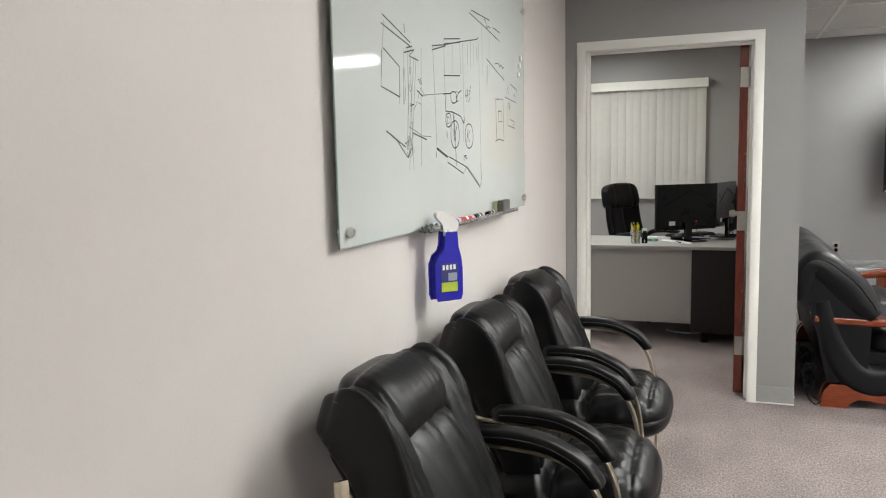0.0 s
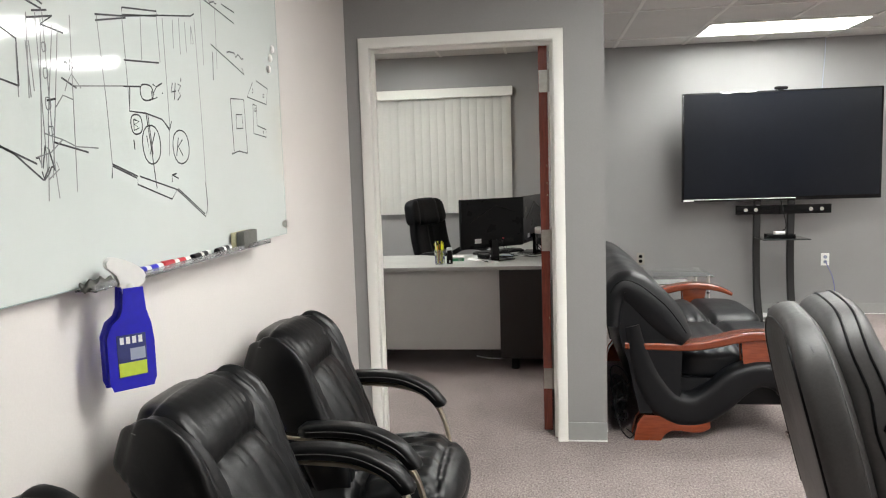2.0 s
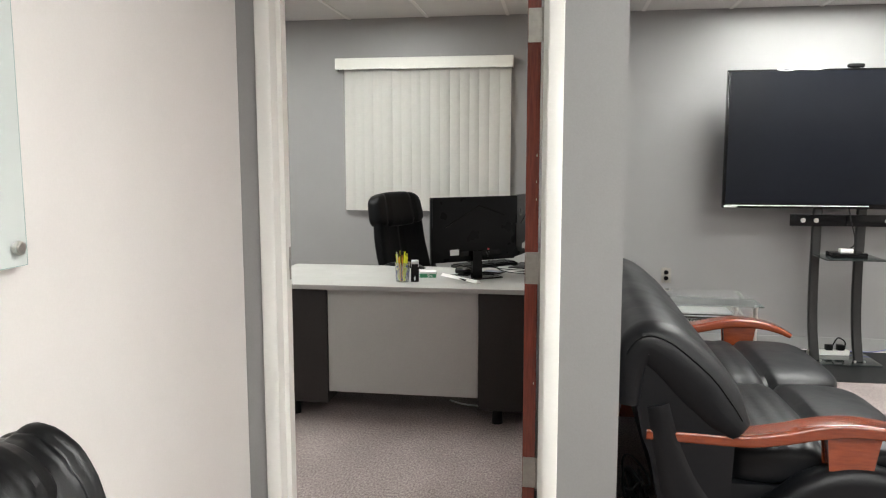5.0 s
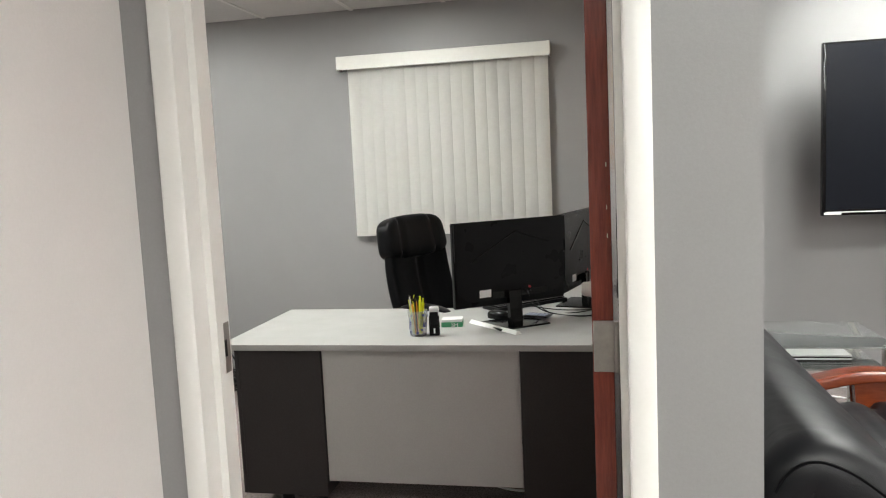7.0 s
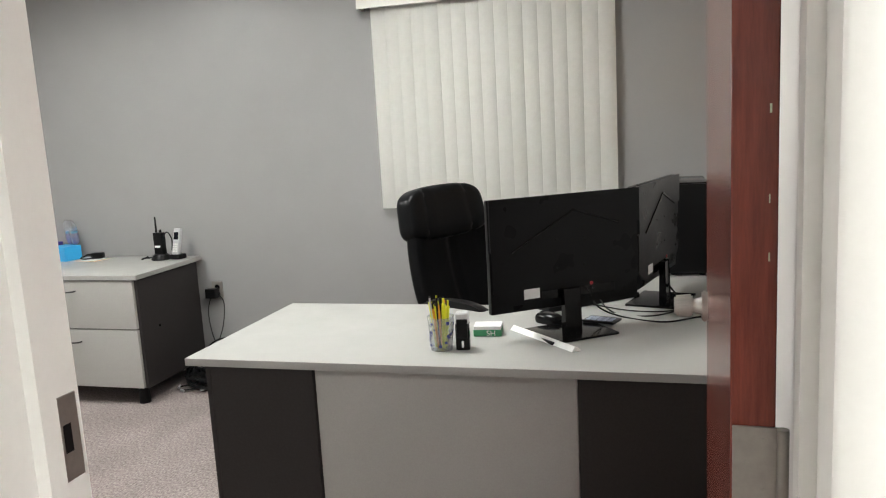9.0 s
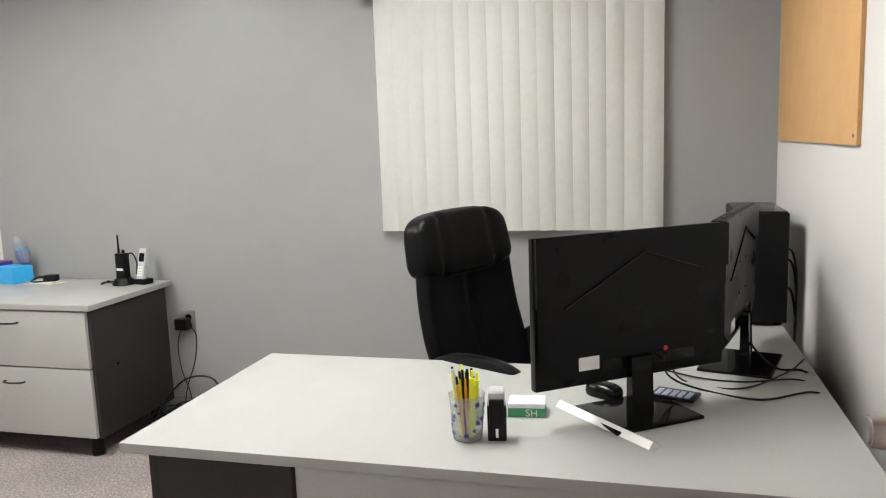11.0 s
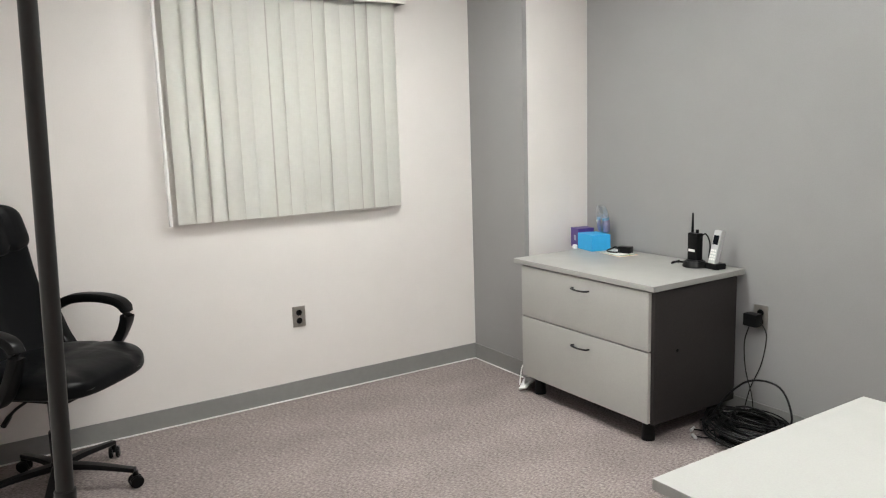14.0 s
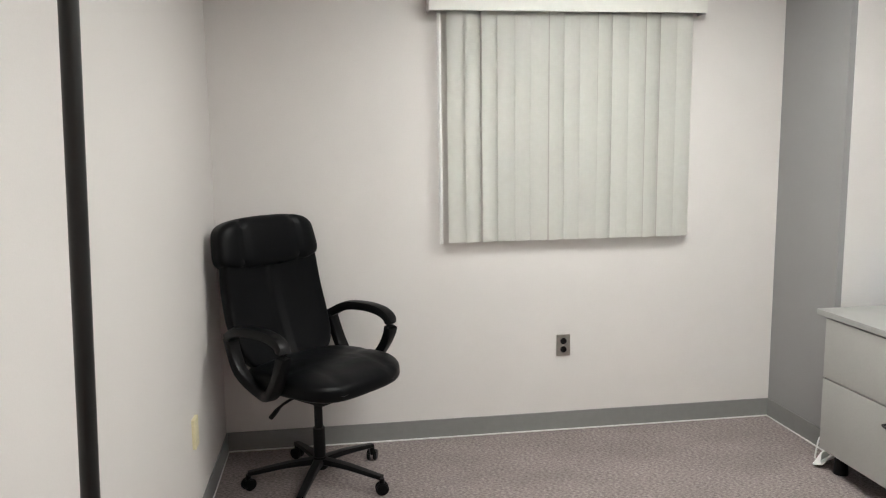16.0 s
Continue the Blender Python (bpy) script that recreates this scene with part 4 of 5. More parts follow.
pc = thing("computer_tower", "black computer tower standing on the desk return", "computer", pose(0.225, 7.70, 0.745))
part("case", box(-0.085, 0.085, -0.19, 0.19, 0.012, 0.395, 0.005), "plastic", pc)
part("top_panel", box(-0.08, 0.08, -0.18, 0.18, 0.395, 0.4, 0.002), "gloss", pc)
for x in (-0.06, 0.06):
    for y in (-0.15, 0.15):
        part("foot", cyl(x, y, 0, 0.013, 0.014), "plastic", pc)

cup = thing("pencil_cup", "clear printed pencil cup crammed with pens and highlighters", "pencil cup", pose(-0.555, 6.365, 0.7455))
own = cyl(0, 0, 0.0, 0.105, 0.034, 0.042, sides=28)
for f in [f for f in own.faces if f.normal.z > 0.9]:
    bmesh.ops.delete(own, geom=[f], context="FACES_ONLY")
bmesh.ops.solidify(own, geom=own.faces[:], thickness=0.0015)
part("tumbler", own, "clear", cup, "clear tumbler")
own = bmesh.new()
for k in range(26):
    a, zz = rng.uniform(0, 6.28), rng.uniform(0.015, 0.09)
    r = 0.0345 + 0.008 * zz / 0.105
    w = bmesh.new()
    bmesh.ops.create_cube(w, size=1)
    w.transform(Matrix.Translation((r * math.cos(a), r * math.sin(a), zz)) @ Matrix.Rotation(a, 4, "Z") @ Matrix.Diagonal((0.0012, rng.uniform(0.006, 0.014), rng.uniform(0.004, 0.01), 1)))
    join(own, w)
tagged(part("print", own, "navy", cup, "dark printed pattern"), kind="stuff")
for k in range(20):
    a, r = k * 2.4, 0.008 + 0.017 * ((k * 7) % 10) / 10
    top = rng.uniform(0.125, 0.15)
    c = ("yellow", "plastic", "amber", "yellow", "silver", "yellow", "plastic", "amber", "yellow")[k % 9]
    x, y = r * math.cos(a), r * math.sin(a)
    own = sweep([(x * 0.6, y * 0.6, 0.006), (x * 1.35, y * 1.35, top)], 0.0065 if c == "yellow" else 0.004, 8, 1)
    pn = part("pen", own, c, cup, {"yellow": "neon yellow highlighter", "amber": "amber pencil", "silver": "silver pen", "red": "red pen"}.get(c, "black pen"))
    part("tip", sweep([(x * 1.35, y * 1.35, top), (x * 1.42, y * 1.42, top + 0.018)], 0.003, 8, 1), "plastic" if k % 2 else c, pn)

st = thing("stapler", "black stapler standing upright beside the pencil cup", "stapler", pose(-0.487, 6.37, 0.7455, 0, 0, 10))
part("body", box(-0.022, 0.022, -0.02, 0.02, 0.0, 0.085, 0.006), "gloss", st)
part("cap", box(-0.02, 0.02, -0.02, 0.024, 0.062, 0.118, 0.01, 3), "silver", st, "silver-grey rounded end")
part("slot", box(-0.003, 0.003, -0.0215, -0.019, 0.01, 0.03), "silver", st)
part("jaw", box(-0.017, 0.017, -0.027, -0.018, 0.04, 0.1, 0.003), "plastic", st)

cb = thing("sticky_pad_box", "green and white card box lying by the cup", "box", pose(-0.445, 6.545, 0.7455, 0, 0, 6))
part("lid", box(-0.045, 0.045, -0.032, 0.032, 0.022, 0.034, 0.001, 1), "paper", cb, "white top")
part("tray", box(-0.046, 0.046, -0.033, 0.033, 0, 0.022, 0.001, 1), "green", cb, "green side")
cu = bpy.data.curves.new("lettering", "FONT")
cu.body, cu.size, cu.extrude, cu.align_x = "SH", 0.026, 0.0003, "CENTER"
tx = new("lettering", cu)
tx.parent = cb
tx.matrix_basis = pose(0.012, -0.0336, 0.002, 90)
cu.materials.append(M["paper"])

rule = thing("scale_ruler", "clear white plastic triangular ruler lying on the desk", "ruler", pose(-0.255, 6.49, 0.7455, 0, 0, -46))
part("bar", outline([(-0.015, 0), (0.015, 0), (0.003, 0.013), (-0.003, 0.013)], (-0.165, 0.165), "x", 0.0015, 1), "white", rule)
mo = thing("computer_mouse", "black computer mouse on the desk", "mouse", pose(-0.265, 6.70, 0.7455, 0, 0, 60))
part("body", pad(0.06, 0.105, 0.05, 2.6, 8, lambda q, p: Vector((p.x, p.y, max(0.0, p.z + 0.012))), at=pose(0, 0, 0.0)), "gloss", mo)
part("wheel", cyl(0, 0, -0.004, 0.004, 0.009, at=pose(0, 0.028, 0.029, 0, 90)), "plastic", mo)
kb = thing("keyboard", "black keyboard lying behind the monitors", "keyboard", pose(-0.17, 7.02, 0.7455, 0, 0, 42))
part("base", box(-0.21, 0.21, -0.065, 0.065, 0, 0.018, 0.004), "plastic", kb)
for r in range(5):
    for c in range(14):
        part("key", box(-0.2 + c * 0.0287, -0.2 + c * 0.0287 + 0.024, -0.058 + r * 0.0235, -0.058 + r * 0.0235 + 0.0195, 0.0175, 0.0245, 0.001, 1), "gloss", kb)
ca = thing("calculator", "small black calculator with pale keys under the monitor", "calculator", pose(-0.085, 6.70, 0.754, 0, 0, -20))
part("body", box(-0.055, 0.055, -0.035, 0.035, 0, 0.008, 0.002), "plastic", ca)
for r in range(4):
    for c in range(5):
        part("key", box(-0.046 + c * 0.019, -0.046 + c * 0.019 + 0.013, -0.028 + r * 0.012, -0.028 + r * 0.012 + 0.008, 0.008, 0.0105), "paper_grey", ca)


def cable(name, pts, r, label, material="cable", n=8):
    ob = thing(name, label, "cable")
    part("strand", sweep(pts, r, 8, n), material, ob)
    return ob


T = 0.749
cable("monitor_cable", [(-0.12, 6.6, 0.89), (-0.1, 6.72, 0.80), (-0.02, 6.78, T), (0.12, 6.72, T), (0.26, 6.80, T), (0.325, 6.83, 0.70)], 0.003, "black cable running over the desk to the wall")
cable("monitor_cable", [(-0.11, 6.62, 0.89), (-0.06, 6.85, T), (0.08, 6.80, T), (0.22, 6.96, T), (0.29, 7.1, T)], 0.0025, "black cable running over the desk to the wall")
cable("monitor_cable", [(0.11, 7.07, 0.88), (0.14, 7.05, 0.80), (0.2, 7.0, T), (0.27, 6.98, T), (0.33, 7.02, 0.68)], 0.0035, "black cable running over the desk to the wall")
cable("monitor_cable", [(-0.16, 6.98, T), (-0.02, 6.88, T), (0.1, 6.86, T), (0.24, 6.9, T), (0.327, 6.94, 0.70)], 0.0025, "thin black keyboard cable across the desk")
for z in (0.86, 0.96, 1.0):
    cable("tower_cable", [(0.29, 7.6, z), (0.33, 7.58, z), (0.345, 7.56, z - 0.1), (0.34, 7.54, 0.70), (0.335, 7.52, 0.4)], 0.004, "black lead behind the computer tower")

cable("floor_cable", [(-0.33, 6.62, 0.006), (-0.24, 6.56, 0.006), (-0.14, 6.55, 0.006), (-0.05, 6.62, 0.006), (0.02, 6.75, 0.006)], 0.005, "white cable lying on the carpet under the desk", "white")

cork = thing("pin_board", "tan cork pin board fixed on the side wall", "pin board", pose(0.37, 0, 0))
part("cork_sheet", box(-0.012, 0, 6.9, 8.12, 1.375, 1.99, 0.002), "cork", cork)
for y, z in ((8.10, 1.40), (8.10, 1.96), (6.93, 1.40)):
    part("screw", cyl(0, 0, 0, 0.003, 0.005, sides=10, at=pose(-0.012, y, z, 0, -90)), "stainless", cork)


# ---- the filing cabinet and what stands on it ----
cab = thing("filing_cabinet", "two-drawer grey and charcoal laminate lateral filing cabinet", "cabinet", pose(0, 0, 0))
part("top", box(-3.575, -2.597, 7.56, 8.185, 0.715, 0.741, 0.003), "laminate", cab, "light grey laminate top")
part("carcass", box(-3.53, -2.615, 7.588, 8.15, 0.1, 0.7145, 0.002), "charcoal", cab, "charcoal side panels")
for z0, z1, name in ((0.44, 0.708, "drawer"), (0.105, 0.433, "drawer")):
    d = part(name, box(-3.518, -2.632, 7.568, 7.587, z0, z1, 0.002), "laminate_front", cab, "pale grey drawer front")
    zc = z0 + (z1 - z0) * 0.79
    part("handle", sweep([(-3.115, 7.568, zc), (-3.11, 7.548, zc), (-3.06, 7.541, zc - 0.002), (-3.01, 7.548, zc), (-3.005, 7.568, zc)], 0.0045, 10, 5), "dark_metal", d, "dark bow handle")
for x in (-3.46, -2.69):
    for y in (7.64, 8.09):
        part("foot", cyl(x, y, 0, 0.1, 0.032, 0.026), "plastic", cab)
part("cam_cap", cyl(0, 0, 0, 0.002, 0.007, at=pose(-2.615, 7.74, 0.42, 0, 90)), "gloss", cab)
ob = thing("card_box", "small sky-blue cardboard box on the cabinet", "box", pose(-3.50, 8.075, 0.7415, 0, 0, -12))
part("carton", box(-0.075, 0.075, -0.06, 0.06, 0, 0.088, 0.001, 1), "cyan", ob)
part("flap", box(-0.074, 0.074, -0.059, 0.02, 0.088, 0.0895), "cyan", ob)
ob = thing("card_box", "small dark purple cardboard box on the cabinet", "box", pose(-3.615, 8.085, 0.7415, 0, 0, -14))
part("carton", box(-0.05, 0.04, -0.04, 0.06, 0, 0.11, 0.001, 1), "purple", ob)
part("emblem", box(-0.012, 0.012, -0.0408, -0.04, 0.04, 0.07), "paper_grey", ob)
ob = thing("plastic_bag", "clear zip bag with blue bottles on the box", "bag", pose(-3.475, 8.13, 0.831, 8, 0, -8))
part("film", pad(0.1, 0.035, 0.16, 4, 6, lambda q, p: Vector((p.x, p.y * (1 - max(0, q.z) * 0.9), p.z)), at=pose(0, 0, 0.08)), "clear", ob)
for x in (-0.024, 0.022):
    part("bottle", cyl(x, 0, 0.008, 0.075, 0.017, sides=14, bevel=0.003), "cable_blue", ob, "blue capped bottle")
    part("cap", cyl(x, 0, 0.075, 0.088, 0.015, sides=14, bevel=0.002), "cyan", ob)
ob = thing("papers", "small stack of leaflets under a power adapter", "papers", pose(-3.29, 8.06, 0.7415, 0, 0, -10))
for k, c in enumerate(("paper", "amber", "paper", "green", "paper")):
    part("sheet", box(-0.09 + 0.006 * k, 0.09 - 0.004 * k, -0.06, 0.06 - 0.005 * k, 0.0015 * k, 0.0015 * k + 0.0013), c, ob)
ob = thing("power_adapter", "black power adapter with a bundled lead", "adapter", pose(-3.255, 8.07, 0.750, 0, 0, 15))
part("brick", box(-0.035, 0.035, -0.022, 0.022, 0, 0.036, 0.006), "plastic", ob)
part("lead", sweep([(-0.03, 0, 0.015), (-0.07, 0.01, 0.02), (-0.1, -0.02, 0.008), (-0.06, -0.045, 0.006), (-0.02, -0.035, 0.01), (-0.05, -0.01, 0.03), (-0.09, -0.005, 0.012)], 0.004, 8, 6), "cable", ob)
ob = thing("plastic_jar", "tiny white plastic jar on the cabinet", "jar", pose(-3.655, 8.0, 0.7415))
part("shell", cyl(0.08, 0, 0, 0.025, 0.014, bevel=0.004), "white", ob)

radio = thing("two_way_radio", "black two-way radio standing in its charging cup", "radio", pose(-2.79, 8.06, 0.7415, 0, 0, -6))
part("charging_cup", cyl(0, 0, 0, 0.035, 0.062, 0.045, bevel=0.006), "plastic", radio)
part("body", box(-0.03, 0.03, -0.02, 0.02, 0.03, 0.165, 0.006), "plastic", radio)
part("label", box(-0.022, 0.018, -0.0215, -0.02, 0.075, 0.087), "white", radio, "white name strip")
part("antenna", cyl(-0.018, 0, 0.16, 0.26, 0.007, 0.004, sides=12), "plastic", radio)
part("knob", cyl(0.012, 0, 0.163, 0.182, 0.008, sides=12), "plastic", radio)
part("mic_lead", sweep([(0.028, 0, 0.14), (0.055, 0.01, 0.165), (0.075, 0.02, 0.12), (0.06, 0.03, 0.05)], 0.0035, 8, 6), "cable", radio)
part("power_lead", sweep([(-0.055, 0, 0.012), (-0.1, 0.02, 0.006), (-0.13, -0.01, 0.006), (-0.11, -0.04, 0.006), (-0.08, -0.02, 0.02)], 0.005, 8, 6), "cable", radio)
ph = thing("cordless_phone", "silver cordless phone standing in its charger", "phone", pose(-2.692, 8.07, 0.7415, 0, 0, -10))
part("charger", box(-0.035, 0.04, -0.02, 0.045, 0, 0.03, 0.01), "plastic", ph)
hs = part("handset", box(-0.024, 0.024, -0.012, 0.012, 0, 0.175, 0.007), "silver", ph, "silver handset", pose(0, -0.004, 0.012, -14))
part("display", box(-0.017, 0.017, -0.0135, -0.0118, 0.105, 0.15), "screen", hs)
for r in range(4):
    for c in range(3):
        part("key", box(-0.017 + c * 0.0125, -0.017 + c * 0.0125 + 0.009, -0.0135, -0.0118, 0.03 + r * 0.014, 0.03 + r * 0.014 + 0.009), "white", hs)


def outlet(name, at, plate, socket, label):
    """Duplex outlet: faces local -y."""
    ob = thing(name, label, "outlet", at)
    part("plate", box(-0.036, 0.036, -0.006, 0, -0.057, 0.057, 0.003), plate, ob)
    for z in (-0.022, 0.022):
        s = part("socket", cyl(0, 0, 0, 0.004, 0.0165, sides=18, at=pose(0, -0.005, z, 90)), socket, ob)
        for x in (-0.006, 0.006):
            part("slot", box(x - 0.001, x + 0.001, -0.0096, -0.009, z - 0.004, z + 0.005), "gloss", s)
    part("screw", cyl(0, 0, 0, 0.0015, 0.003, sides=8, at=pose(0, -0.006, 0, 90)), "steel", ob)
    return ob


outlet("wall_outlet", pose(WEST, 6.568, 0.457, 0, 0, 90), "stainless", "gloss", "dark duplex outlet in a bronze steel plate")
outlet("wall_outlet", pose(-2.515, BACK, 0.52), "stainless", "gloss", "steel duplex outlet with a plugged-in charger")
outlet("wall_outlet", pose(2.716, BACK, 0.505), "white", "paper_grey", "white data outlet plate on the grey wall")
outlet("wall_outlet", pose(1.085, BACK, 0.535), "stainless", "gloss", "dark duplex outlet near the glass table")
sw = thing("wall_box", "ivory plastic junction plate low on the pale wall", "wall plate", pose(-3.40, FRONT, 0.412))
part("plate", box(-0.036, 0.036, 0, 0.014, -0.058, 0.058, 0.004), "ivory", sw)
part("screw", cyl(0, 0, 0, 0.002, 0.003, sides=8, at=pose(0, 0.014, -0.03, -90)), "steel", sw)
ad = thing("plug_charger", "black charger plugged in the wall with thin leads", "charger", pose(-2.53, BACK - 0.006, 0.51))
part("block", box(-0.04, 0.03, -0.055, -0.004, -0.03, 0.03, 0.006), "plastic", ad)
part("lead", sweep([(0.03, -0.03, 0.0), (0.07, -0.03, -0.06), (0.05, -0.03, -0.2), (0.0, -0.035, -0.33), (-0.02, -0.05, -0.44)], 0.0028, 8, 7), "cable", ad)
part("lead", sweep([(-0.02, -0.03, -0.03), (-0.045, -0.03, -0.12), (-0.03, -0.035, -0.25), (0.01, -0.04, -0.36), (0.03, -0.05, -0.45)], 0.0028, 8, 7), "cable", ad)

coil = thing("cable_coil", "tangled heap of coiled black cables on the carpet", "cable")
for k in range(46):
    rr = rng.uniform(0.08, 0.21)
    cx, cy = -2.385 + rng.uniform(-0.04, 0.04), 7.975 + rng.uniform(-0.03, 0.03)
    h0, ph0 = 0.008 + 0.0024 * k, rng.uniform(0, 6.28)
    tl = rng.uniform(-0.02, 0.02)
    arc = rng.uniform(4.5, 6.6)
    pts = [(cx + rr * math.cos(ph0 + a * arc / 12) * (1 + 0.08 * math.sin(3 * a + k)), cy + rr * 0.78 * math.sin(ph0 + a * arc / 12), max(0.005, h0 * (1.25 - rr * 3) + 0.012 + tl * math.sin(a * 0.6 + k))) for a in range(13)]
    part("loop", sweep(pts, rng.choice((0.0035, 0.0042, 0.005)), 7, 3), "cable", coil)
part("loop", sweep([(-2.58, 7.9, 0.02), (-2.6, 8.05, 0.12), (-2.52, 8.13, 0.22), (-2.38, 8.16, 0.22), (-2.3, 8.14, 0.1), (-2.32, 8.1, 0.02)], 0.005, 8, 6), "cable", coil)
for x, y, r in ((-2.62, 7.86, 20), (-2.56, 7.80, 60), (-2.44, 7.83, -30)):
    part("connector", cyl(0, 0, -0.02, 0.02, 0.007, sides=10, bevel=0.001, at=pose(x, y, 0.015, 90, 0, r)), "silver", coil, "silver cable connector")
    part("tail", sweep([(x, y, 0.015), (x + 0.06, y + 0.03, 0.02), (x + 0.13, y + 0.09, 0.04)], 0.004, 7, 5), "cable", coil)

wb = thing("white_cable_bundle", "white cable bundled beside the filing cabinet foot", "cable")
for k in range(5):
    part("loop", sweep([(-3.60 + 0.008 * k, 7.70, 0.012 + 0.012 * k), (-3.575, 7.60 + 0.006 * k, 0.01 + 0.01 * k), (-3.55 + 0.01 * k, 7.575, 0.012 + 0.004 * k), (-3.555, 7.64, 0.03), (-3.6, 7.72, 0.02 + 0.006 * k)], 0.006, 7, 5), "white", wb)
part("riser", sweep([(-3.59, 7.60, 0.02), (-3.588, 7.605, 0.07), (-3.59, 7.62, 0.12), (-3.595, 7.66, 0.14)], 0.004, 7, 5), "white", wb)

pole = thing("pole_stand", "slim black metal pole standing on a round foot", "pole", pose(-1.280, 5.120, 0, -1.9))
part("foot_plate", cyl(0, 0, 0, 0.018, 0.13, 0.12, sides=40, bevel=0.004), "dark_metal", pole)
part("tube", cyl(0, 0, 0.015, 1.06, 0.0105, sides=18), "dark_metal", pole)
part("upper_tube", cyl(0, 0, 1.06, 1.95, 0.0095, sides=18), "dark_metal", pole)
part("collar", cyl(0, 0, 1.045, 1.065, 0.0115, sides=18, bevel=0.001), "dark_metal", pole)
part("cap", cyl(0, 0, 1.95, 1.965, 0.012, 0.007, sides=18), "dark_metal", pole)


# ---- the sofa ----
sofa = thing("sofa", "black leather two-seat sofa with curved cherry-wood arms", "sofa", pose(0, 0, 0))
Y0, Y1 = 4.87, 6.62
for lo, hi in ((Y0, Y0 + 0.13), (Y1 - 0.13, Y1)):
    wave = part("side_wave", ribbon([(0.62, 0.60, 0.10), (0.655, 0.45, 0.12), (0.71, 0.30, 0.15), (0.80, 0.18, 0.17), (0.92, 0.15, 0.175), (1.04, 0.21, 0.17), (1.15, 0.305, 0.16), (1.26, 0.345, 0.14), (1.37, 0.315, 0.15), (1.44, 0.22, 0.15), (1.475, 0.1, 0.15), (1.49, 0.025, 0.145)], lo, hi, 0.05, 6), "leather_sofa", sofa, "padded black leather wave along the side")
    part("foot_plinth", box(1.405, 1.575, lo + 0.005, hi - 0.005, 0.0, 0.022, 0.005), "cherry", sofa, "cherry-wood front plinth")
    own = outline([(0.632, 0.0), (0.755, 0.0), (0.775, 0.035), (0.81, 0.058), (0.86, 0.06), (0.92, 0.05), (0.965, 0.052), (1.0, 0.07), (1.0, 0.094), (0.95, 0.08), (0.88, 0.086), (0.81, 0.1), (0.75, 0.125), (0.68, 0.13), (0.65, 0.09), (0.638, 0.04)], (lo + 0.01, hi - 0.01), "y", 0.006, 1)
    part("rear_foot", own, "cherry", sofa, "shaped cherry-wood rear foot")
    own = ribbon([(0.585, 0.497, 0.04), (0.72, 0.492, 0.04), (0.90, 0.488, 0.042), (1.02, 0.503, 0.045), (1.14, 0.53, 0.047), (1.25, 0.54, 0.045), (1.36, 0.53, 0.04), (1.44, 0.508, 0.034), (1.50, 0.48, 0.026)], lo + 0.01, hi - 0.01, 0.012, 6)
    part("arm", own, "cherry", sofa, "curved varnished cherry-wood arm")
    part("arm_block", outline([(1.165, 0.535), (1.175, 0.405), (1.30, 0.405), (1.325, 0.545)], (lo + 0.03, hi - 0.03), "y", 0.006, 1), "cherry", sofa, "cherry-wood arm support")
ROLL = [(0.525, 0.60, 0.07), (0.532, 0.74, 0.11), (0.572, 0.797, 0.15), (0.625, 0.78, 0.185), (0.69, 0.725, 0.20), (0.765, 0.65, 0.205), (0.83, 0.58, 0.17), (0.885, 0.525, 0.09)]
own = ribbon(ROLL, Y0 - 0.01, Y1 + 0.01, 0.095, 8)
part("back_roll", own, "leather_sofa", sofa, "thick rolled black leather back")


def roll_seam(y, side, turn):
    """A line along one rounded end of the back roll, at the given angle round its edge."""
    path, line = smooth_path(ROLL, 8), []
    for i, c in enumerate(path[10:-3], 10):
        d = path[i + 1] - path[i - 1]
        t = Vector((d.x, d.y, 0)).normalized()
        r = min(0.095, c.z / 2 * 0.98)
        h = c.z / 2 - r + r * math.sin(radians(turn))
        line.append((c.x - t.y * h, y + side * (r * math.cos(radians(turn)) - r), c.y + t.x * h))
    return line


for y, side in ((Y0 - 0.01, -1), (Y1 + 0.01, 1)):
    part("piping", sweep(roll_seam(y, side, 28), 0.0035, 7, 1), "leather_soft", sofa, "stitched seam of the back roll")
part("rear_panel", outline([(0.562, 0.64), (0.60, 0.64), (0.71, 0.15), (0.665, 0.15)], (Y0 + 0.02, Y1 - 0.02), "y", 0.01, 1), "leather_sofa", sofa)
part("back_panel", outline([(0.56, 0.70), (0.60, 0.735), (0.66, 0.735), (0.74, 0.66), (0.84, 0.50), (0.83, 0.25), (0.70, 0.25), (0.60, 0.5)], (Y0 + 0.015, Y1 - 0.015), "y", 0.03, 1, seg=4), "leather_sofa", sofa)
mid = (Y0 + Y1) / 2
for lo, hi in ((Y0 + 0.1, mid - 0.004), (mid + 0.004, Y1 - 0.1)):
    def seat_shape(q, p):
        z = p.z + (0.02 * (1 - q.y ** 2) * (1 - q.x ** 2) if q.z > 0 else 0)
        if q.z > 0 and q.x < 0.1:
            z += 0.0028 * math.sin(q.x * 34)
        return Vector((p.x, p.y, z + (crease(q.x, 0.05, 0.06, 0.035) if q.z > 0 else 0)))
    part("seat_cushion", pad(0.70, hi - lo, 0.17, 5, 34, seat_shape, at=pose(1.18, (lo + hi) / 2, 0.375, 0, -2)), "leather_sofa", sofa, "black leather seat cushion with stitched ribs")
part("seat_base", box(0.78, 1.44, Y0 + 0.1, Y1 - 0.1, 0.16, 0.31, 0.03), "leather_sofa", sofa)

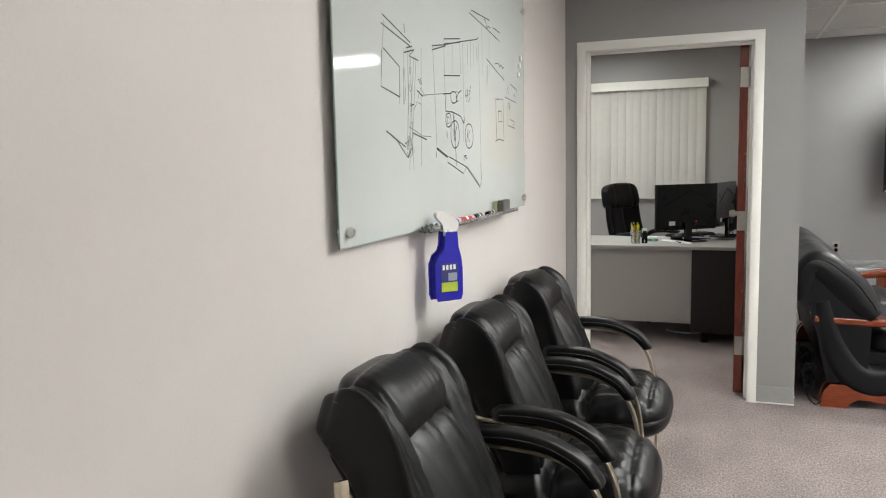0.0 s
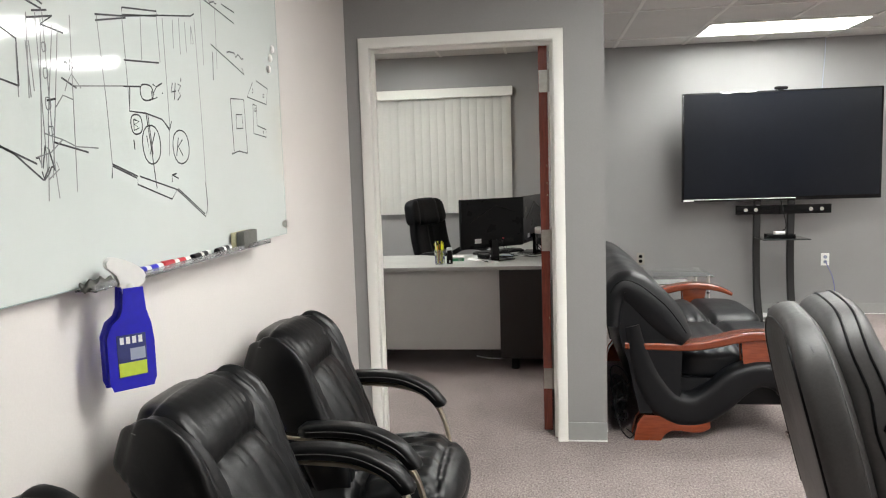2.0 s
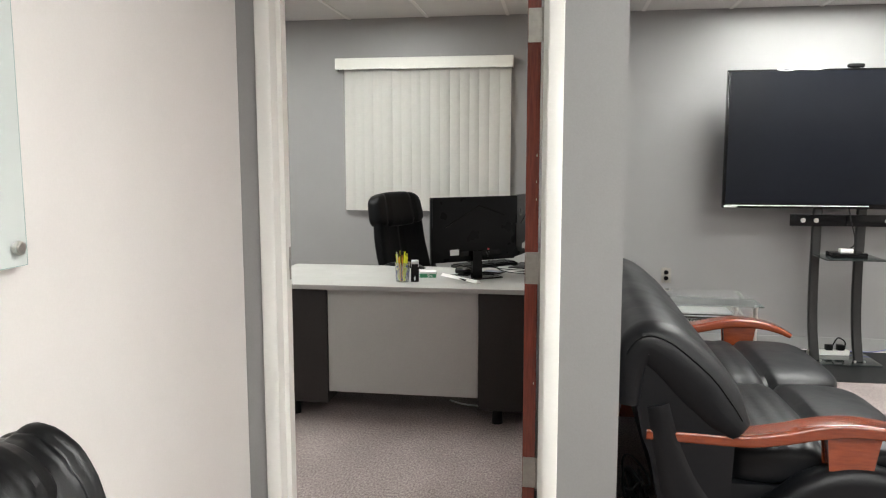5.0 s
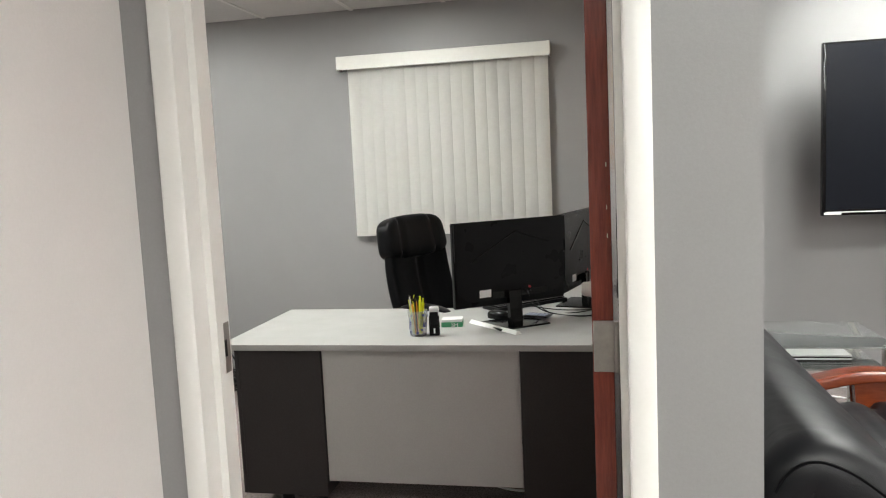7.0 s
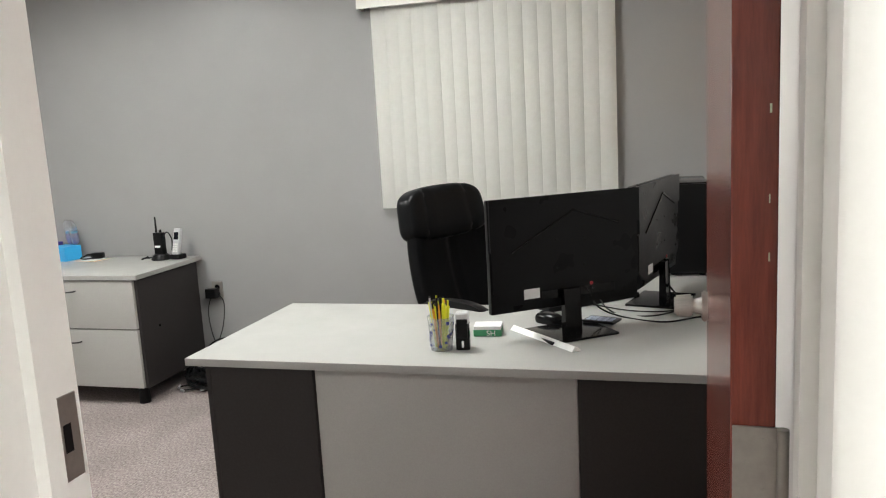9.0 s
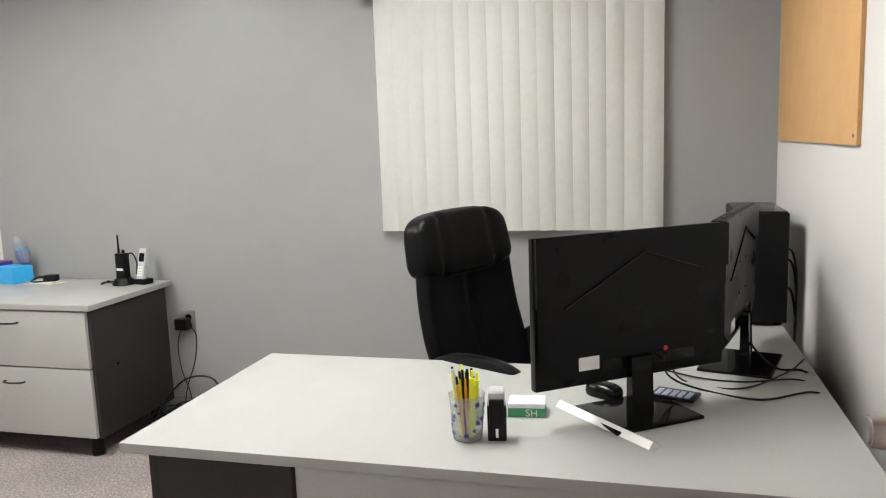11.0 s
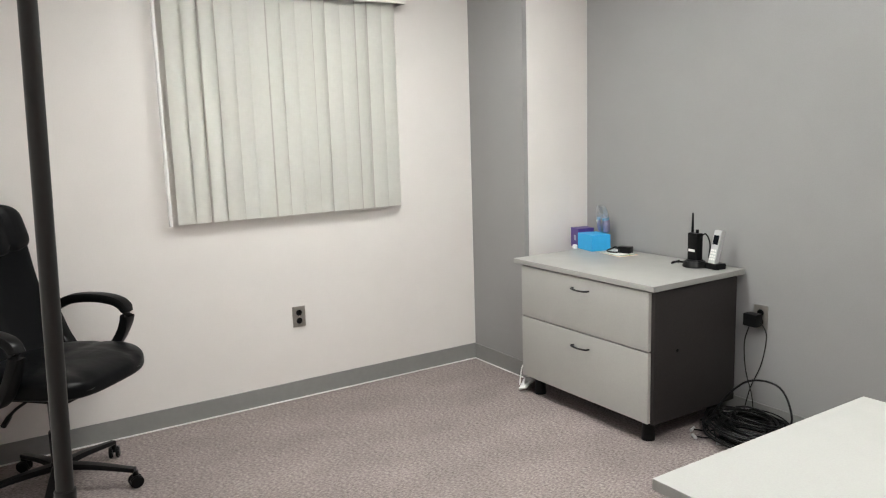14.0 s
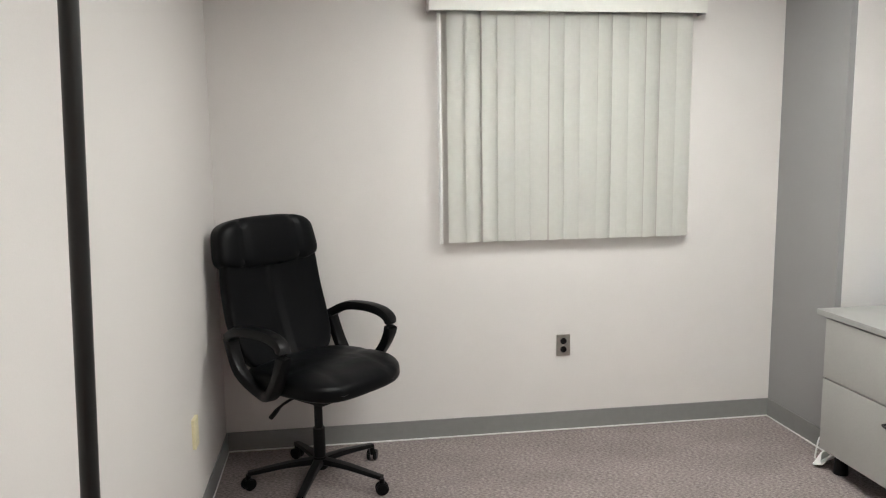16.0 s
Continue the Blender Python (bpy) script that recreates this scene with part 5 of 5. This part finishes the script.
heap = thing("cable_bundle", "bundle of black cables stuffed behind the sofa", "cable")
for k in range(22):
    a0 = rng.uniform(0, 6.28)
    rr = rng.uniform(0.03, 0.075)
    pts = [(0.572 + rr * 0.7 * math.cos(a0 + a * 0.55) * 0.8, 5.05 + 0.1 * math.sin(a * 0.8 + k), 0.03 + 0.009 * k + rr * math.sin(a0 + a * 0.55) * 0.9 + 0.06) for a in range(11)]
    pts = [(min(0.63, max(0.508, x)), y, max(0.006, z)) for x, y, z in pts]
    part("loop", sweep(pts, 0.004, 6, 3), "cable", heap)
part("loop", sweep([(0.54, 4.99, 0.2), (0.56, 4.93, 0.06), (0.6, 4.9, 0.006), (0.63, 4.95, 0.006), (0.6, 5.0, 0.02)], 0.0035, 7, 6), "cable", heap)


# ---- television ----
tvs = thing("tv_stand", "black twin-post television stand with a glass shelf", "tv stand", pose(0, 0, 0))
for x in (2.06, 2.345):
    part("post", sweep([(x, 7.86, 0.012), (x - 0.012, 7.905, 0.25), (x - 0.015, 7.93, 0.55), (x - 0.012, 7.94, 0.85), (x - 0.008, 7.945, 1.3)], 0, 12, 6, flat=(0.062, 0.045), up=(0, 1, 0)), "dark_metal", tvs, "curved black metal post")
    for dx in (-0.03, 0.03):
        part("bolt", cyl(x + dx, 7.83, 0.01, 0.025, 0.008, sides=12, bevel=0.002), "steel", tvs)
part("base_plate", box(1.93, 2.47, 7.76, 8.08, 0.004, 0.013, 0.002), "dark_glass", tvs, "smoked glass base plate")
bar = part("sound_bar_bracket", box(1.865, 2.655, 7.90, 7.925, 0.945, 1.025, 0.004), "gloss", tvs, "black cross plate with chrome bolts")
for x in (1.945, 2.03, 2.485, 2.575):
    part("chrome_bolt", cyl(0, 0, 0, 0.012, 0.016, bevel=0.003, at=pose(x, 7.9, 0.985, 90)), "steel", bar)
part("shelf", box(2.02, 2.40, 7.62, 7.92, 0.742, 0.75, 0.002), "dark_glass", tvs, "dark glass shelf")
tv = thing("television", "large black flat television switched off on its stand", "television", pose(0, 0, 0))
part("casing", box(1.403, 3.042, 7.872, 7.915, 1.067, 2.006, 0.006), "gloss", tv)
part("screen", box(1.42, 3.025, 7.868, 7.8718, 1.10, 1.993), "screen", tv, "dark glossy screen")
part("back_box", box(1.75, 2.7, 7.915, 7.94, 1.15, 1.75, 0.01), "plastic", tv)
part("bezel_strip", box(1.42, 2.35, 7.8668, 7.8705, 1.083, 1.0885), "white", tv, "bright lower bezel strip")
part("sticker", box(1.412, 1.50, 7.866, 7.8715, 1.072, 1.085), "white", tv, "small white sticker")
part("film_scrap", sweep([(1.72, 7.868, 2.004), (1.78, 7.864, 1.996), (1.86, 7.866, 2.005), (1.96, 7.864, 2.0), (2.02, 7.867, 2.007)], 0.004, 6, 5), "white", tv, "loose scrap of clear film")
part("film_scrap", sweep([(1.407, 7.868, 1.99), (1.413, 7.864, 1.93), (1.406, 7.866, 1.88), (1.412, 7.866, 1.75)], 0.003, 6, 5), "clear", tv)
wc = thing("conference_camera", "small black camera bar on top of the television", "camera", pose(2.225, 7.90, 2.0065))
part("body", pad(0.11, 0.03, 0.03, 4, 6, at=pose(0, 0, 0.018)), "gloss", wc)
part("clip", box(-0.02, 0.02, -0.012, 0.02, -0.0005, 0.006, 0.001, 1), "plastic", wc)
bx = thing("media_box", "small black media box with cables on the shelf", "electronics", pose(2.19, 7.76, 0.7505))
part("case", box(-0.11, 0.11, -0.07, 0.07, 0, 0.035, 0.004), "gloss", bx)
part("white_dongle", box(-0.05, 0.03, -0.04, 0.01, 0.0352, 0.058, 0.004), "white", bx, "white dongle")
part("lead", sweep([(0.02, 0.02, 0.05), (0.06, 0.03, 0.1), (0.05, 0.1, 0.25), (0.02, 0.12, 0.4)], 0.004, 8, 6), "cable", bx)
mt = thing("floor_mat", "flat black rubber mat under the television stand", "mat", pose(0, 0, 0))
part("sheet", outline([(1.9, 7.37), (2.78, 7.37), (2.88, 8.17), (1.9, 8.17)], (0.0, 0.004), "z"), "mat_black", mt)
ps = thing("power_strip", "white power strip with plugs behind the stand", "power strip", pose(2.2, 8.02, 0.0135, 0, 0, 5))
part("strip", box(-0.14, 0.14, -0.025, 0.025, 0, 0.035, 0.005), "white", ps)
for x in (-0.02, 0.06):
    part("plug", box(x, x + 0.045, -0.02, 0.02, 0.035, 0.075, 0.005), "plastic", ps)
part("lead", sweep([(0.03, 0, 0.07), (0.05, -0.03, 0.13), (0.1, -0.03, 0.1), (0.12, 0.02, 0.03)], 0.005, 8, 6), "cable", ps)
cable("floor_cable", [(2.05, 8.0, 0.02), (1.9, 7.95, 0.02), (1.75, 8.02, 0.006), (1.6, 7.95, 0.006), (1.4, 8.02, 0.006), (1.2, 7.9, 0.006)], 0.005, "white cable trailing along the floor", "white")
cable("network_cable", [(2.716, 8.187, 0.49), (2.72, 8.16, 0.46), (2.765, 8.14, 0.34), (2.775, 8.13, 0.2), (2.70, 8.11, 0.09), (2.56, 8.1, 0.03), (2.36, 8.12, 0.02)], 0.0035, "blue network cable hanging from the wall plate", "cable_blue")
cable("ceiling_cable", [(2.68, 8.19, 2.47), (2.675, 8.19, 2.3), (2.66, 8.19, 2.06), (2.65, 8.15, 1.8)], 0.0035, "thin grey cable hanging from the ceiling", "paper_grey")

gt = thing("glass_table", "clear glass side table with a lower glass shelf", "side table", pose(0, 0, 0))
part("top", box(0.94, 1.49, 7.0, 7.57, 0.532, 0.54, 0.002), "glass", gt, "clear glass top")
part("lower_shelf", box(0.97, 1.46, 7.03, 7.54, 0.42, 0.428, 0.002), "glass", gt)
for x in (0.98, 1.45):
    for y in (7.04, 7.53):
        part("leg", cyl(x, y, 0, 0.532, 0.014, sides=16), "steel", gt)
ob = thing("paper_stack", "low stack of folders lying on the glass shelf", "papers", pose(1.2, 7.28, 0.4285))
for k in range(4):
    part("folder", box(-0.15, 0.15, -0.11, 0.11, 0.008 * k, 0.008 * k + 0.007, 0.001, 1), "paper" if k % 2 else "charcoal", ob)


# ---- executive chair in the foreground ----
ex = thing("executive_chair", "worn dark-grey leather executive chair with piped edges", "office chair", pose(0.875, 2.88, 0, 0, 0, -8))


def exec_back(q, p):
    k = 1 - 0.22 * max(0, q.z) ** 3
    return Vector((p.x + 0.02 * (1 - q.y ** 2) * (1 if q.x < 0 else 0), p.y * k, p.z))


part("back_shell", pad(0.12, 0.60, 0.74, 4.5, 16, exec_back, at=pose(-0.03, 0, 0.70, 0, -14)), "leather_worn", ex, "worn dark leather back shell")


def exec_cushion(q, p):
    k = 1 - 0.18 * max(0, q.z) ** 3
    x = p.x + crease(q.z, 0.35, 0.05, 0.015) * (1 if q.x > 0 else 0) + 0.004 * math.sin(14 * q.z)
    return Vector((x, p.y * k, p.z))


part("back_cushion", pad(0.15, 0.54, 0.74, 3.8, 16, exec_cushion, at=pose(0.055, 0, 0.73, 0, -14)), "leather_worn", ex, "plump worn leather back cushion")
for s in (-1, 1):
    own = pad(0.36, 0.09, 0.07, 3.4, 8, at=pose(0.32, s * 0.31, 0.64))
    part("armrest", own, "leather_worn", ex)
    part("arm_post", sweep([(0.16, s * 0.31, 0.63), (0.14, s * 0.31, 0.5), (0.22, s * 0.28, 0.4)], 0.02, 10, 5), "plastic", ex)


def seam_on(shape, size, power, c):
    """A seam running over the top of a stuffed pad, at the share c of its depth."""
    line = []
    for k in range(61):
        a = math.pi * (k / 60 * 1.3 - 0.15)
        y, z = math.cos(a), math.sin(a)
        r = (1 - abs(c) ** power) ** (1 / power) / (abs(y) ** power + abs(z) ** power) ** (1 / power)
        q = Vector((c, y * r, z * r))
        line.append(shape(q, Vector((q.x * size[0] / 2, q.y * size[1] / 2, q.z * size[2] / 2))))
    return line


part("piping", sweep(seam_on(exec_back, (0.12, 0.60, 0.74), 4.5, -0.78), 0.004, 8, 1), "leather_soft", ex, "raised dark piping", pose(-0.03, 0, 0.70, 0, -14))
part("stitching", sweep(seam_on(exec_back, (0.12, 0.60, 0.74), 4.5, 0.55), 0.0018, 6, 1), "thread", ex, "grey seam", pose(-0.03, 0, 0.70, 0, -14))
for c in (-0.12, 0.3):
    part("piping", sweep(seam_on(exec_cushion, (0.15, 0.54, 0.74), 3.8, c), 0.0035, 8, 1), "leather_soft", ex, "raised dark piping", pose(0.055, 0, 0.73, 0, -14))
part("seat", pad(0.56, 0.56, 0.15, 3.8, 12, at=pose(0.28, 0, 0.45)), "leather_worn", ex)
part("column", cyl(0.22, 0, 0.1, 0.4, 0.028), "plastic", ex)
for k in range(5):
    a = radians(72 * k + 30)
    c, s = math.cos(a), math.sin(a)
    part("spoke", sweep([(0.22, 0, 0.11), (0.22 + 0.16 * c, 0.16 * s, 0.1), (0.22 + 0.31 * c, 0.31 * s, 0.075)], 0, 10, 4, flat=(0.05, 0.032)), "plastic", ex)
    part("caster", cyl(0, 0, -0.02, 0.02, 0.028, bevel=0.005, at=pose(0.22 + 0.31 * c, 0.31 * s, 0.028, 90, 0, 72 * k)), "plastic", ex)
